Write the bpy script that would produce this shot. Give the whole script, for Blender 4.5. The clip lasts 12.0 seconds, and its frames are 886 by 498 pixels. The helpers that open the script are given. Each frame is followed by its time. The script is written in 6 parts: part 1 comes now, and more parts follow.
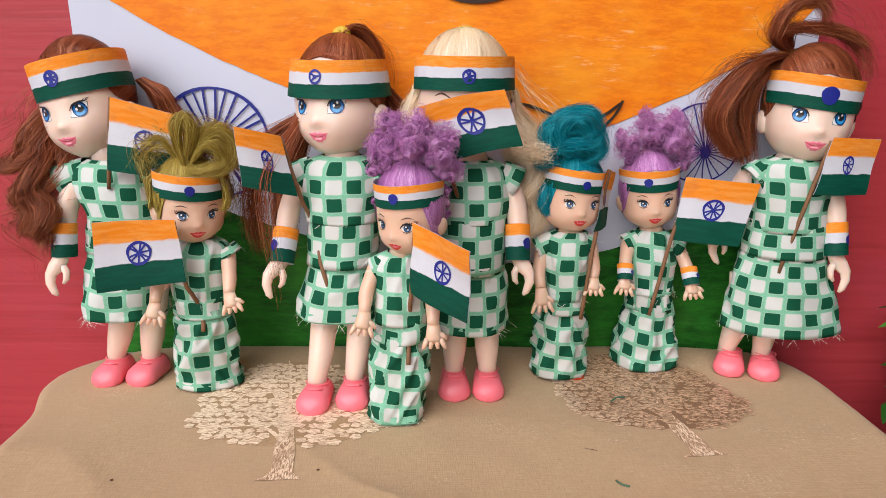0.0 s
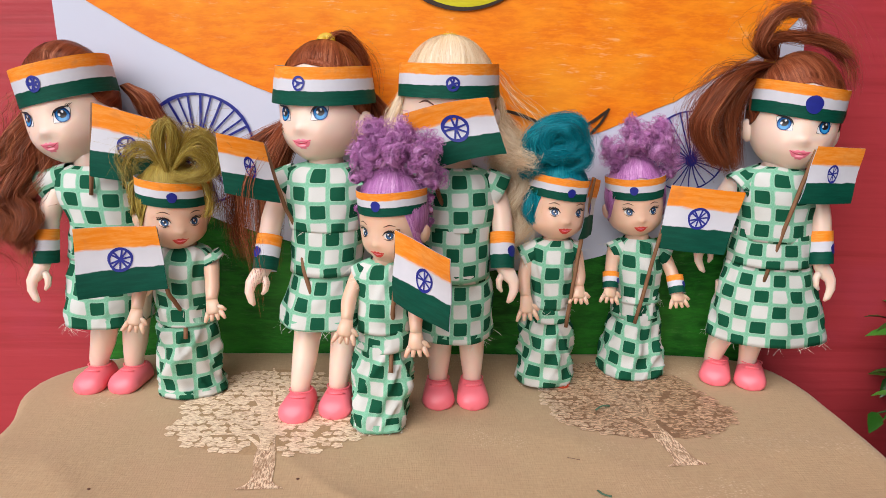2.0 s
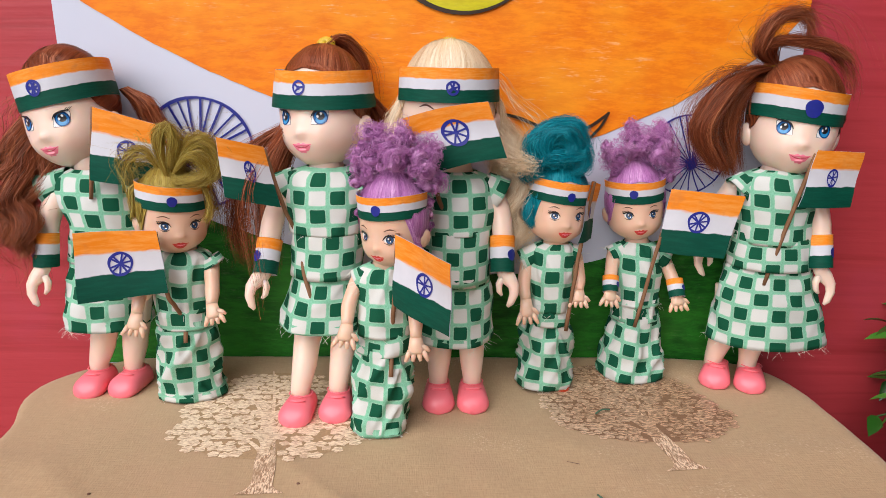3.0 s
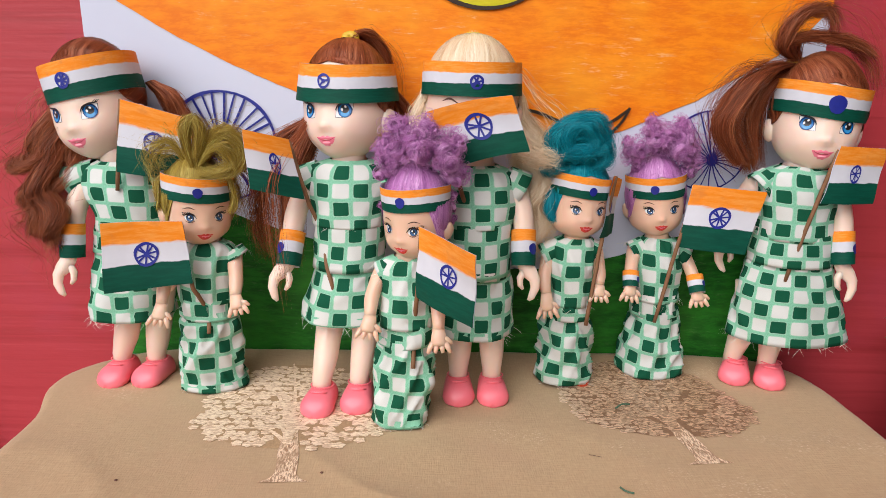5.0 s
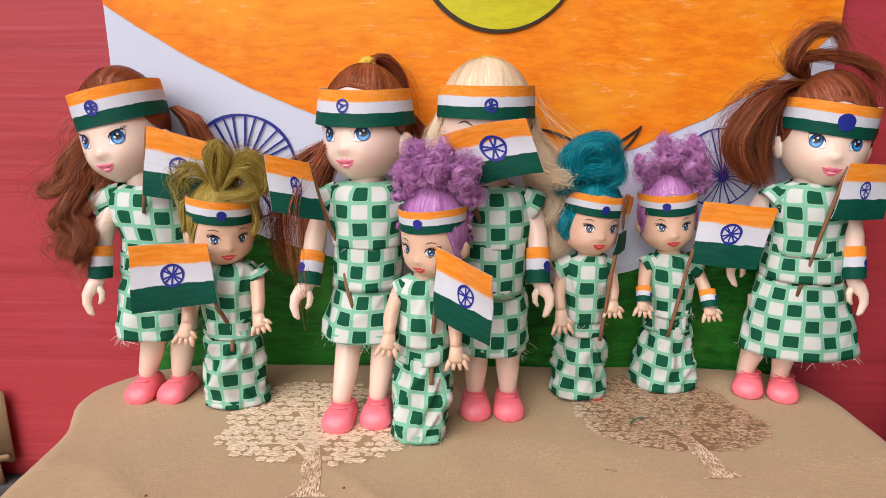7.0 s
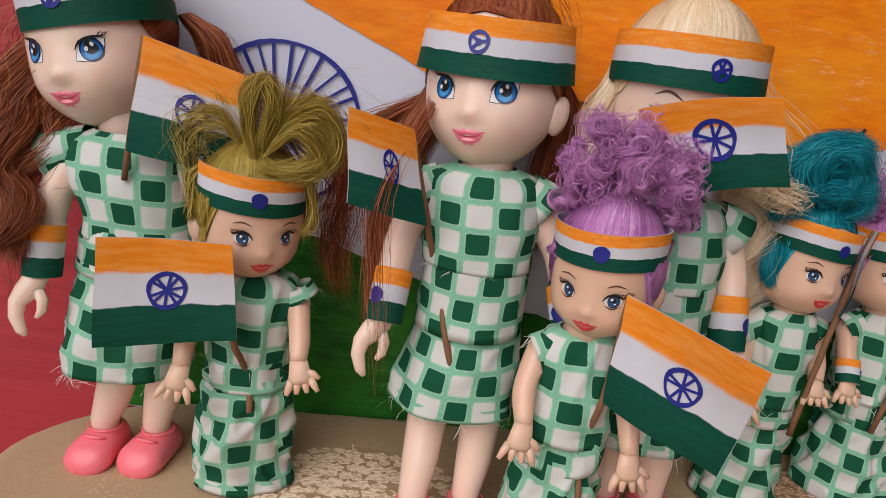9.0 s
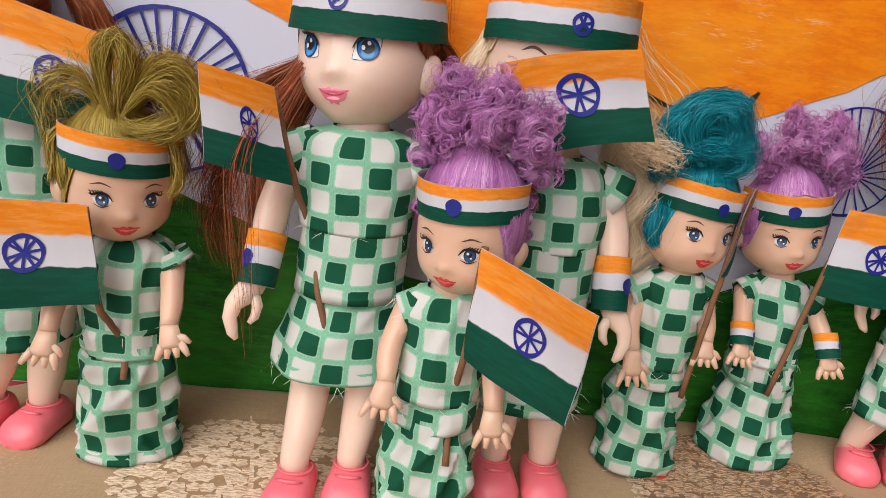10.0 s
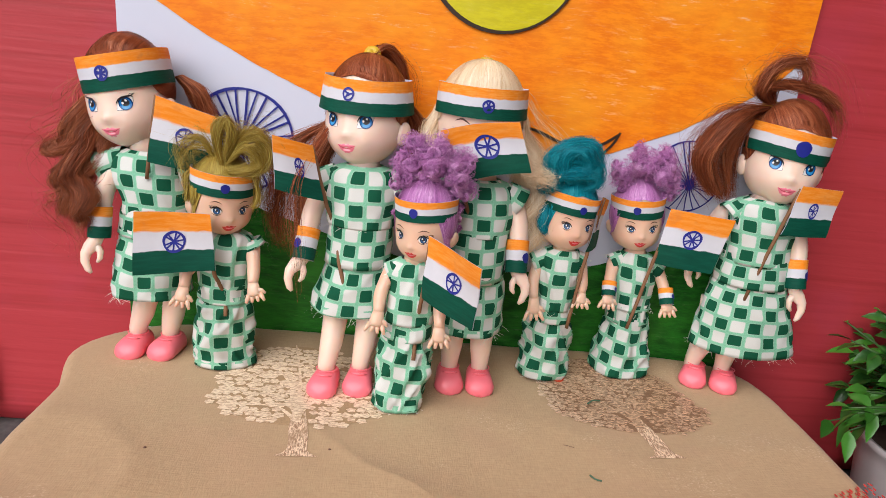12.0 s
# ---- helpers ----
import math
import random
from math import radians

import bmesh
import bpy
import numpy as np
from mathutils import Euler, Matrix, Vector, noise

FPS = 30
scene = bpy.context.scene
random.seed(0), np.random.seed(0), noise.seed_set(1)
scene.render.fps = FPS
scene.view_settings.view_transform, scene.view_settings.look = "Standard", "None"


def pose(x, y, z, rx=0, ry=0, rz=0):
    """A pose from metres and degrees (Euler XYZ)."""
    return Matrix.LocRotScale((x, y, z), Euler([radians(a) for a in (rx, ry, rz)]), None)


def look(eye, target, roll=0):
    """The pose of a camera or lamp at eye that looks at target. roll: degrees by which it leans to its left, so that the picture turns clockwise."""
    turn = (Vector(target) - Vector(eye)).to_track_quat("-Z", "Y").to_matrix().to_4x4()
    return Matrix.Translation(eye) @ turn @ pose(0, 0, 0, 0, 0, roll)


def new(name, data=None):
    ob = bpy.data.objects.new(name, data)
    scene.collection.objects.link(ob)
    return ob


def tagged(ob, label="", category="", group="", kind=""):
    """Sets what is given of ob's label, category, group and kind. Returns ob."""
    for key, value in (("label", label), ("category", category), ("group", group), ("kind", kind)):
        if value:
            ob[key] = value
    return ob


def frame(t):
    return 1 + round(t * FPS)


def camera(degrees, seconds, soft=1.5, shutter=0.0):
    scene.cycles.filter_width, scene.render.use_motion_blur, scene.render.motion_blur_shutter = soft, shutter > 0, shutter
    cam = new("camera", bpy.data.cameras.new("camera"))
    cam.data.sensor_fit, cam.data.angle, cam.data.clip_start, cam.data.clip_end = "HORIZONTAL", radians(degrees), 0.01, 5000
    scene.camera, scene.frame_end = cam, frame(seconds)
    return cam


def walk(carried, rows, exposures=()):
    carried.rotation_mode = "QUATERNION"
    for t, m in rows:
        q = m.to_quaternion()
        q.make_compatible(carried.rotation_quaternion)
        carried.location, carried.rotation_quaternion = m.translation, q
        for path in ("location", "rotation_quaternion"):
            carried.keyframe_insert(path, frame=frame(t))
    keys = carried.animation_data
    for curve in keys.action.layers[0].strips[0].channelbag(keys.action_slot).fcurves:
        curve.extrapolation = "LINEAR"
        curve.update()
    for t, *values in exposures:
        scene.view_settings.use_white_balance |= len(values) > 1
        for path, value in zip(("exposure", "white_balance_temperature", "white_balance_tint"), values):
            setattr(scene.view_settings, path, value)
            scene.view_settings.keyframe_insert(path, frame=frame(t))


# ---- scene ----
cam = camera(68.0, 12.0, soft=0.68)
PATH = [
    (0, (-0.00606, -0.04593, 0.16151), (0.04348, 1.87417, -0.39595), 0.733),
    (0.5, (-0.00641, -0.04253, 0.15626), (0.05303, 1.87539, -0.40769), 1.210),
    (1, (-0.00244, -0.04312, 0.16034), (0.07048, 1.87795, -0.39120), 1.325),
    (1.5, (-0.00097, -0.04389, 0.15979), (0.06560, 1.87879, -0.38688), 1.563),
    (2, (0.00019, -0.04471, 0.16210), (0.05793, 1.87991, -0.37872), 1.002),
    (2.5, (0.00015, -0.04427, 0.16351), (0.06060, 1.87875, -0.38270), 1.024),
    (4.3, (-0.00142, -0.04645, 0.16606), (0.04118, 1.88525, -0.35038), 0.718),
    (4.5, (-0.00136, -0.04800, 0.16697), (0.02861, 1.88353, -0.35099), 0.615),
    (5, (-0.00678, -0.04680, 0.16050), (0.02915, 1.87945, -0.37641), 1.250),
    (5.5, (-0.00715, -0.05038, 0.16567), (0.00804, 1.87915, -0.36034), 0.549),
    (6, (-0.00588, -0.05122, 0.16855), (0.00261, 1.87816, -0.35819), 0.074),
    (6.5, (-0.00693, -0.05259, 0.16759), (-0.00629, 1.87986, -0.34781), -0.128),
    (6.7, (-0.00813, -0.05286, 0.16787), (-0.00878, 1.87886, -0.35026), 0.104),
    (8.3, (-0.01403, -0.02913, 0.16531), (0.01692, 1.91014, -0.32283), 2.662),
    (8.5, (-0.03161, -0.00350, 0.16019), (-0.01616, 1.93675, -0.32479), 4.307),
    (9, (-0.07356, 0.06478, 0.14961), (0.07452, 1.97418, -0.42681), 7.569),
    (9.5, (-0.05609, 0.08855, 0.12583), (0.15292, 1.98042, -0.48831), 7.400),
    (10, (-0.03682, 0.06122, 0.14305), (0.13997, 1.96674, -0.43811), 7.051),
    (10.5, (-0.00383, 0.03463, 0.14829), (0.21745, 1.92113, -0.47793), 7.834),
    (11, (-0.00051, -0.00538, 0.16957), (0.23098, 1.89175, -0.41977), 7.401),
    (11.5, (-0.02594, -0.05747, 0.18378), (0.11207, 1.84421, -0.42000), 6.915),
    (12, (-0.02695, -0.07192, 0.18480), (0.11507, 1.82537, -0.43173), 6.042),
]
EXPOSURES = [(0.0, 0.0, 6500, 10), (8.3, 0.0, 6500, 10), (8.6, -0.06, 6550, 11), (9.0, -0.54, 6700, 12), (9.4, -0.85, 6800, 12), (9.6, -0.80, 6800, 12), (10.0, -0.22, 6800, 11), (10.5, -0.31, 6700, 11), (11.1, -0.06, 6600, 10), (12.0, 0.0, 6550, 10)]
walk(cam, [(t, look(eye, target, roll)) for t, eye, target, roll in PATH], EXPOSURES)

# ---- world and light: open shade, bright sky from the front left ----
world = bpy.data.worlds.new("sky")
scene.world = world
world.use_nodes = True
wn = world.node_tree.nodes
sky = wn.new("ShaderNodeTexSky")
sky.sky_type = "NISHITA"
sky.sun_disc = False
sky.sun_elevation = radians(44)
sky.sun_rotation = radians(210)
sky.air_density = 1.0
sky.dust_density = 3.0
wn["Background"].inputs["Strength"].default_value = 0.056
world.node_tree.links.new(sky.outputs[0], wn["Background"].inputs["Color"])
sun_data = bpy.data.lights.new("sun", "SUN")
sun_data.energy = 3.75
sun_data.angle = radians(70)
sun_data.color = (0.985, 0.965, 1.0)
sun = new("sun", sun_data)
sun.matrix_world = look((-0.58, -0.78, 1.02), (0, 0.28, 0))


# ---- material helpers ----
class Nodes:
    """A principled material and short ways to add nodes to it."""

    def __init__(self, name, rough=0.6, metal=0.0, spec=0.5):
        self.m = bpy.data.materials.new(name)
        self.m.use_nodes = True
        self.t = self.m.node_tree
        self.b = self.t.nodes["Principled BSDF"]
        self.set(rough, metal, spec)

    def set(self, rough, metal, spec):
        self.b.inputs["Roughness"].default_value = rough
        self.b.inputs["Metallic"].default_value = metal
        self.b.inputs["Specular IOR Level"].default_value = spec

    def node(self, kind, operation="", data_type="", interpolation_type=""):
        n = self.t.nodes.new(kind)
        if operation:
            n.operation = operation
        if data_type:
            n.data_type = data_type
        if interpolation_type:
            n.interpolation_type = interpolation_type
        return n

    def plug(self, a, socket):
        if isinstance(a, bpy.types.NodeSocket):
            self.t.links.new(a, socket)
        else:
            socket.default_value = a

    def math(self, op, a, b=0.0, c=0.0):
        n = self.node("ShaderNodeMath", operation=op)
        for v, s in zip((a, b, c), n.inputs):
            self.plug(v, s)
        return n.outputs[0]

    def mix(self, f, a, b):
        n = self.node("ShaderNodeMix", data_type="RGBA")
        self.plug(f, n.inputs[0])
        for v, s in ((a, n.inputs[6]), (b, n.inputs[7])):
            self.plug(v if isinstance(v, bpy.types.NodeSocket) else (*v, 1), s)
        return n.outputs[2]

    def step(self, v, lo, hi, a=0.0, b=1.0):
        n = self.node("ShaderNodeMapRange", interpolation_type="SMOOTHSTEP")
        for s, x in zip(n.inputs, (v, lo, hi, a, b)):
            self.plug(x, s)
        return n.outputs[0]

    def coord(self, kind="Object"):
        return self.node("ShaderNodeTexCoord").outputs[kind]

    def scaled(self, v, s, turn=(0, 0, 0)):
        n = self.node("ShaderNodeMapping")
        self.plug(v, n.inputs[0])
        n.inputs["Scale"].default_value = s if isinstance(s, tuple) else (s, s, s)
        n.inputs["Rotation"].default_value = turn
        return n.outputs[0]

    def noise(self, v, scale, detail=3.0, rough=0.55, out=0):
        n = self.node("ShaderNodeTexNoise")
        self.plug(v, n.inputs["Vector"])
        n.inputs["Scale"].default_value = scale
        n.inputs["Detail"].default_value = detail
        n.inputs["Roughness"].default_value = rough
        return n.outputs[out]

    def split(self, v):
        n = self.node("ShaderNodeSeparateXYZ")
        self.plug(v, n.inputs[0])
        return n.outputs

    def color(self, c):
        self.plug(c if isinstance(c, bpy.types.NodeSocket) else (*c, 1), self.b.inputs["Base Color"])

    def bump(self, h, strength=0.3, distance=0.0004):
        n = self.node("ShaderNodeBump")
        n.inputs["Strength"].default_value = strength
        n.inputs["Distance"].default_value = distance
        self.plug(h, n.inputs["Height"])
        self.t.links.new(n.outputs[0], self.b.inputs["Normal"])


def plain(name, rgb, rough=0.5, vary=0.12, scale=120, spec=0.5, bump=0.0):
    k = Nodes(name, rough, 0.0, spec)
    f = k.noise(k.coord(), scale)
    k.color(k.mix(f, tuple(c * (1 - vary) for c in rgb), tuple(min(1, c * (1 + vary)) for c in rgb)))
    if bump:
        k.bump(f, bump)
    return k.m


def check_fabric():
    """Cotton print: dark green and cream squares in a light green lattice, one unit of UV a square."""
    k = Nodes("check_fabric", 0.85, 0.0, 0.2)
    uv = k.coord("UV")
    wob = k.node("ShaderNodeVectorMath", operation="MULTIPLY_ADD")
    k.plug(k.noise(uv, 1.7, 2.0, 0.5, 1), wob.inputs[0])
    wob.inputs[1].default_value = (0.05, 0.05, 0)
    k.plug(uv, wob.inputs[2])
    x, y, _ = k.split(wob.outputs[0])
    fx = k.math("ABSOLUTE", k.math("SUBTRACT", k.math("FRACT", x), 0.5))
    fy = k.math("ABSOLUTE", k.math("SUBTRACT", k.math("FRACT", y), 0.5))
    d = k.math("POWER", k.math("ADD", k.math("POWER", fx, 9.0), k.math("POWER", fy, 9.0)), 1 / 9)
    par = k.math("FLOORED_MODULO", k.math("ADD", k.math("FLOOR", x), k.math("FLOOR", y)), 2.0)
    par = k.math("GREATER_THAN", par, 0.5)
    weave = k.noise(k.scaled(uv, (60, 14, 1)), 1.0, 2.0)
    dark = k.mix(weave, (0.001, 0.058, 0.028), (0.008, 0.105, 0.052))
    cream = k.mix(weave, (0.57, 0.575, 0.54), (0.71, 0.715, 0.675))
    line = k.mix(weave, (0.17, 0.46, 0.29), (0.30, 0.60, 0.43))
    edge = k.math("MULTIPLY_ADD", par, -0.024, 0.415)
    twill = k.noise(k.scaled(uv, (52, 9, 1), (0, 0, 0.7)), 1.0, 2.0)
    line = k.mix(k.step(d, k.math("ADD", edge, 0.0), k.math("ADD", edge, 0.05), 0.45, 0.0), line, (0.50, 0.70, 0.56))
    line = k.mix(k.step(twill, 0.45, 0.62, 0.0, 0.5), line, (0.10, 0.34, 0.20))
    inside = k.step(d, k.math("SUBTRACT", edge, 0.03), edge, 1.0, 0.0)
    k.color(k.mix(inside, line, k.mix(par, cream, dark)))
    k.bump(k.noise(k.scaled(uv, (42, 42, 1)), 1.0, 1.0), 0.25, 0.0003)
    return k.m


def tricolour():
    """Hand-coloured paper: crayon orange over bare white over painted green, v from 0 to 1."""
    k = Nodes("tricolour_paper", 0.65, 0.0, 0.2)
    uv = k.coord("UV")
    u, v, _ = k.split(uv)
    v2 = k.math("ADD", v, k.math("MULTIPLY", k.math("SUBTRACT", k.noise(uv, 3.5, 2.0), 0.5), 0.06))
    rnd = k.node("ShaderNodeObjectInfo").outputs["Random"]
    off = k.node("ShaderNodeVectorMath", operation="ADD")
    k.plug(uv, off.inputs[0])
    k.plug(rnd, off.inputs[1])
    streak = k.noise(k.scaled(off.outputs[0], (2.5, 17, 1), (0, 0, 0.10)), 1.0, 5.0, 0.7)
    blotch = k.noise(off.outputs[0], 4.0, 3.0)
    orange = k.mix(k.step(streak, 0.38, 0.66), (0.88, 0.25, 0.010), (0.92, 0.35, 0.065))
    orange = k.mix(k.step(blotch, 0.52, 0.75, 0.0, 0.6), orange, (0.70, 0.22, 0.05))
    white = k.mix(blotch, (0.58, 0.58, 0.63), (0.68, 0.68, 0.73))
    green = k.mix(k.step(streak, 0.35, 0.7), (0.0, 0.058, 0.036), (0.001, 0.082, 0.050))
    soft = k.math("ADD", v2, k.math("MULTIPLY", k.math("SUBTRACT", streak, 0.5), 0.10))
    c = k.mix(k.step(soft, 0.655, 0.70), white, orange)
    k.color(k.mix(k.step(v2, 0.365, 0.38), green, c))
    k.bump(streak, 0.15, 0.0002)
    return k.m


def crayon(name, dark, mid, light, flecks=0.5):
    """Wax crayon on paper: streaks that follow the stroke, with bare flecks."""
    k = Nodes(name, 0.55, 0.0, 0.3)
    o = k.coord()
    broad = k.noise(k.scaled(o, (1, 1, 1)), 22.0, 3.0)
    bend = k.node("ShaderNodeVectorMath", operation="MULTIPLY_ADD")
    k.plug(k.noise(o, 9.0, 1.0, 0.5, 1), bend.inputs[0])
    bend.inputs[1].default_value = (0.010, 0.0, 0.016)
    k.plug(o, bend.inputs[2])
    streak = k.noise(k.scaled(bend.outputs[0], (70, 1, 270), (0, -0.2, 0)), 1.0, 6.0, 0.75)
    fleck = k.noise(k.scaled(bend.outputs[0], (70, 1, 430), (0, -0.22, 0)), 1.0, 5.0, 0.8)
    c = k.mix(k.step(streak, 0.36, 0.66), dark, mid)
    c = k.mix(k.step(broad, 0.40, 0.72, 0.0, 0.55), c, light)
    mask = k.math("MULTIPLY", k.step(fleck, 0.565, 0.70), k.step(broad, 0.42, 0.62, 0.12, flecks))
    k.color(k.mix(k.math("MULTIPLY", mask, 0.75), c, tuple(0.45 * a + 0.55 * p for a, p in zip(light, (0.86, 0.74, 0.60)))))
    k.bump(streak, 0.2, 0.0003)
    return k.m


def red_board():
    """Red poster paint on corrugated board, flutes running across."""
    k = Nodes("red_painted_board", 0.5, 0.0, 0.4)
    o = k.coord()
    bend = k.node("ShaderNodeVectorMath", operation="MULTIPLY_ADD")
    k.plug(k.noise(o, 7.0, 2.0, 0.5, 1), bend.inputs[0])
    bend.inputs[1].default_value = (0, 0, 0.006)
    k.plug(o, bend.inputs[2])
    flute = k.noise(k.scaled(bend.outputs[0], (5, 1, 150)), 1.0, 3.0, 0.6)
    blot = k.noise(o, 16.0, 4.0)
    fine = k.noise(k.scaled(o, (60, 1, 260)), 1.0, 3.0)
    c = k.mix(k.step(flute, 0.28, 0.52), (0.37, 0.030, 0.036), (0.46, 0.042, 0.052))
    c = k.mix(k.step(blot, 0.50, 0.72, 0.0, 0.45), c, (0.46, 0.05, 0.085))
    c = k.mix(k.step(fine, 0.76, 0.84, 0.0, 0.25), c, (0.70, 0.35, 0.33))
    k.color(c)
    ridge = k.step(k.noise(k.scaled(bend.outputs[0], (1.6, 1, 95)), 1.0, 2.0, 0.5), 0.44, 0.60)
    k.bump(k.math("ADD", k.math("ADD", flute, k.math("MULTIPLY", ridge, 0.5)), k.math("MULTIPLY", fine, 0.5)), 0.20, 0.0012)
    return k.m


def hair_mat(name, dark, mid, light, rough=0.30):
    k = Nodes(name, rough, 0.0, 0.45)
    k.b.inputs["Specular Tint"].default_value = (*[min(1.0, 0.25 + 1.3 * c) for c in light], 1)
    r = k.node("ShaderNodeNewGeometry").outputs["Random Per Island"]
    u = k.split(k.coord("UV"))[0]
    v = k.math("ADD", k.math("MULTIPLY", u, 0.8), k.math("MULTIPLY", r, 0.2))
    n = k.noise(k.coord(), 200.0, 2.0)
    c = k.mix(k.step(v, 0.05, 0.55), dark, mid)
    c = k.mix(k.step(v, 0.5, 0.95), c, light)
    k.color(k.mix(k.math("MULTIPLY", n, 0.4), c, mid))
    return k.m


def cloth_mat():
    """Fawn silk-like cloth: fine weave, long slubs, faint stains, patchy sheen painted as pale flecks."""
    k = Nodes("fawn_cloth", 0.72, 0.0, 0.3)
    o = k.coord()
    slub = k.noise(k.scaled(o, (170, 1100, 300)), 1.0, 3.0)
    warp = k.noise(k.scaled(o, (1500, 260, 300)), 1.0, 2.0)
    stain = k.noise(o, 14.0, 4.0)
    c = k.mix(k.math("MULTIPLY", k.math("ADD", slub, warp), 0.5), (0.35, 0.225, 0.12), (0.61, 0.435, 0.25))
    c = k.mix(k.step(stain, 0.46, 0.72, 0.0, 0.5), c, (0.50, 0.315, 0.19))
    # pale flecks gathered in patches put the silk's shimmer into the colour
    fleck = k.noise(k.scaled(o, (700, 1700, 300)), 1.0, 2.0)
    patch = k.noise(o, 26.0, 2.0)
    c = k.mix(k.math("MULTIPLY", k.step(fleck, 0.56, 0.70), k.step(patch, 0.54, 0.68, 0.03, 0.6)), c, (0.86, 0.70, 0.49))
    k.color(c)
    k.b.inputs["Sheen Weight"].default_value = 0.15
    k.bump(k.math("ADD", slub, warp), 0.36, 0.0003)
    return k.m


def brocade():
    k = Nodes("gold_brocade_thread", 0.36, 0.0, 0.8)
    o = k.coord()
    thread = k.noise(k.scaled(o, (420, 1700, 400), (0, 0, 0.12)), 1.0, 2.0, 0.7)
    big = k.noise(o, 60.0, 2.0)
    c = k.mix(k.step(thread, 0.36, 0.60), (0.58, 0.375, 0.225), (1.0, 0.81, 0.59))
    # Right tree reflects less: its duller glint is painted as darker thread towards +x.
    x, _, _ = k.split(o)
    dim_thread = k.mix(k.step(thread, 0.40, 0.64), (0.20, 0.095, 0.045), (0.78, 0.49, 0.30))
    k.color(k.mix(k.math("MULTIPLY", k.step(k.math("ADD", x, k.math("MULTIPLY", big, 0.09)), 0.060, 0.145), 0.92), c, dim_thread))
    k.bump(thread, 0.4, 0.0002)
    return k.m


def trunk_thread():
    k = Nodes("brown_brocade_thread", 0.42, 0.0, 0.7)
    o = k.coord()
    hatch = k.noise(k.scaled(o, (1500, 420, 400), (0, 0, 0.7)), 1.0, 3.0, 0.7)
    big = k.noise(o, 150.0, 3.0)
    c = k.mix(k.step(hatch, 0.40, 0.60), (0.36, 0.20, 0.11), (0.96, 0.74, 0.53))
    k.color(k.mix(k.step(big, 0.48, 0.62, 0.0, 0.6), c, (0.42, 0.26, 0.15)))
    k.bump(hatch, 0.5, 0.0003)
    return k.m


def skin_mat(name="doll_vinyl", a=(0.86, 0.625, 0.505), c=(0.90, 0.67, 0.55)):
    k = Nodes(name, 0.28, 0.0, 0.5)
    n = k.noise(k.coord(), 40.0, 3.0)
    k.color(k.mix(n, a, c))
    k.b.inputs["Subsurface Weight"].default_value = 0.30
    k.b.inputs["Subsurface Scale"].default_value = 1.0
    k.b.inputs["Subsurface Radius"].default_value = (0.0030, 0.0013, 0.0008)
    return k.m


def floor_mat():
    k = Nodes("grey_stone_floor", 0.6)
    o = k.coord()
    n = k.noise(o, 18.0, 6.0, 0.65)
    f = k.noise(o, 160.0, 3.0)
    k.color(k.mix(k.step(k.math("ADD", k.math("MULTIPLY", f, 0.4), k.math("MULTIPLY", n, 0.6)), 0.35, 0.7), (0.05, 0.047, 0.045), (0.15, 0.145, 0.14)))
    k.bump(n, 0.5, 0.003)
    return k.m


def board_mat():
    k = Nodes("brown_cardboard", 0.8, 0.0, 0.2)
    o = k.coord()
    n = k.noise(k.scaled(o, (30, 30, 160)), 1.0, 4.0)
    k.color(k.mix(n, (0.30, 0.19, 0.10), (0.46, 0.31, 0.18)))
    k.bump(n, 0.3, 0.0005)
    return k.m


def leaf_mat():
    k = Nodes("glossy_plastic_leaf", 0.3, 0.0, 0.5)
    r = k.node("ShaderNodeNewGeometry").outputs["Random Per Island"]
    n = k.noise(k.coord(), 90.0, 2.0)
    c = k.mix(r, (0.008, 0.05, 0.006), (0.06, 0.24, 0.025))
    k.color(k.mix(k.step(n, 0.45, 0.75, 0, 0.5), c, (0.09, 0.24, 0.05)))
    return k.m


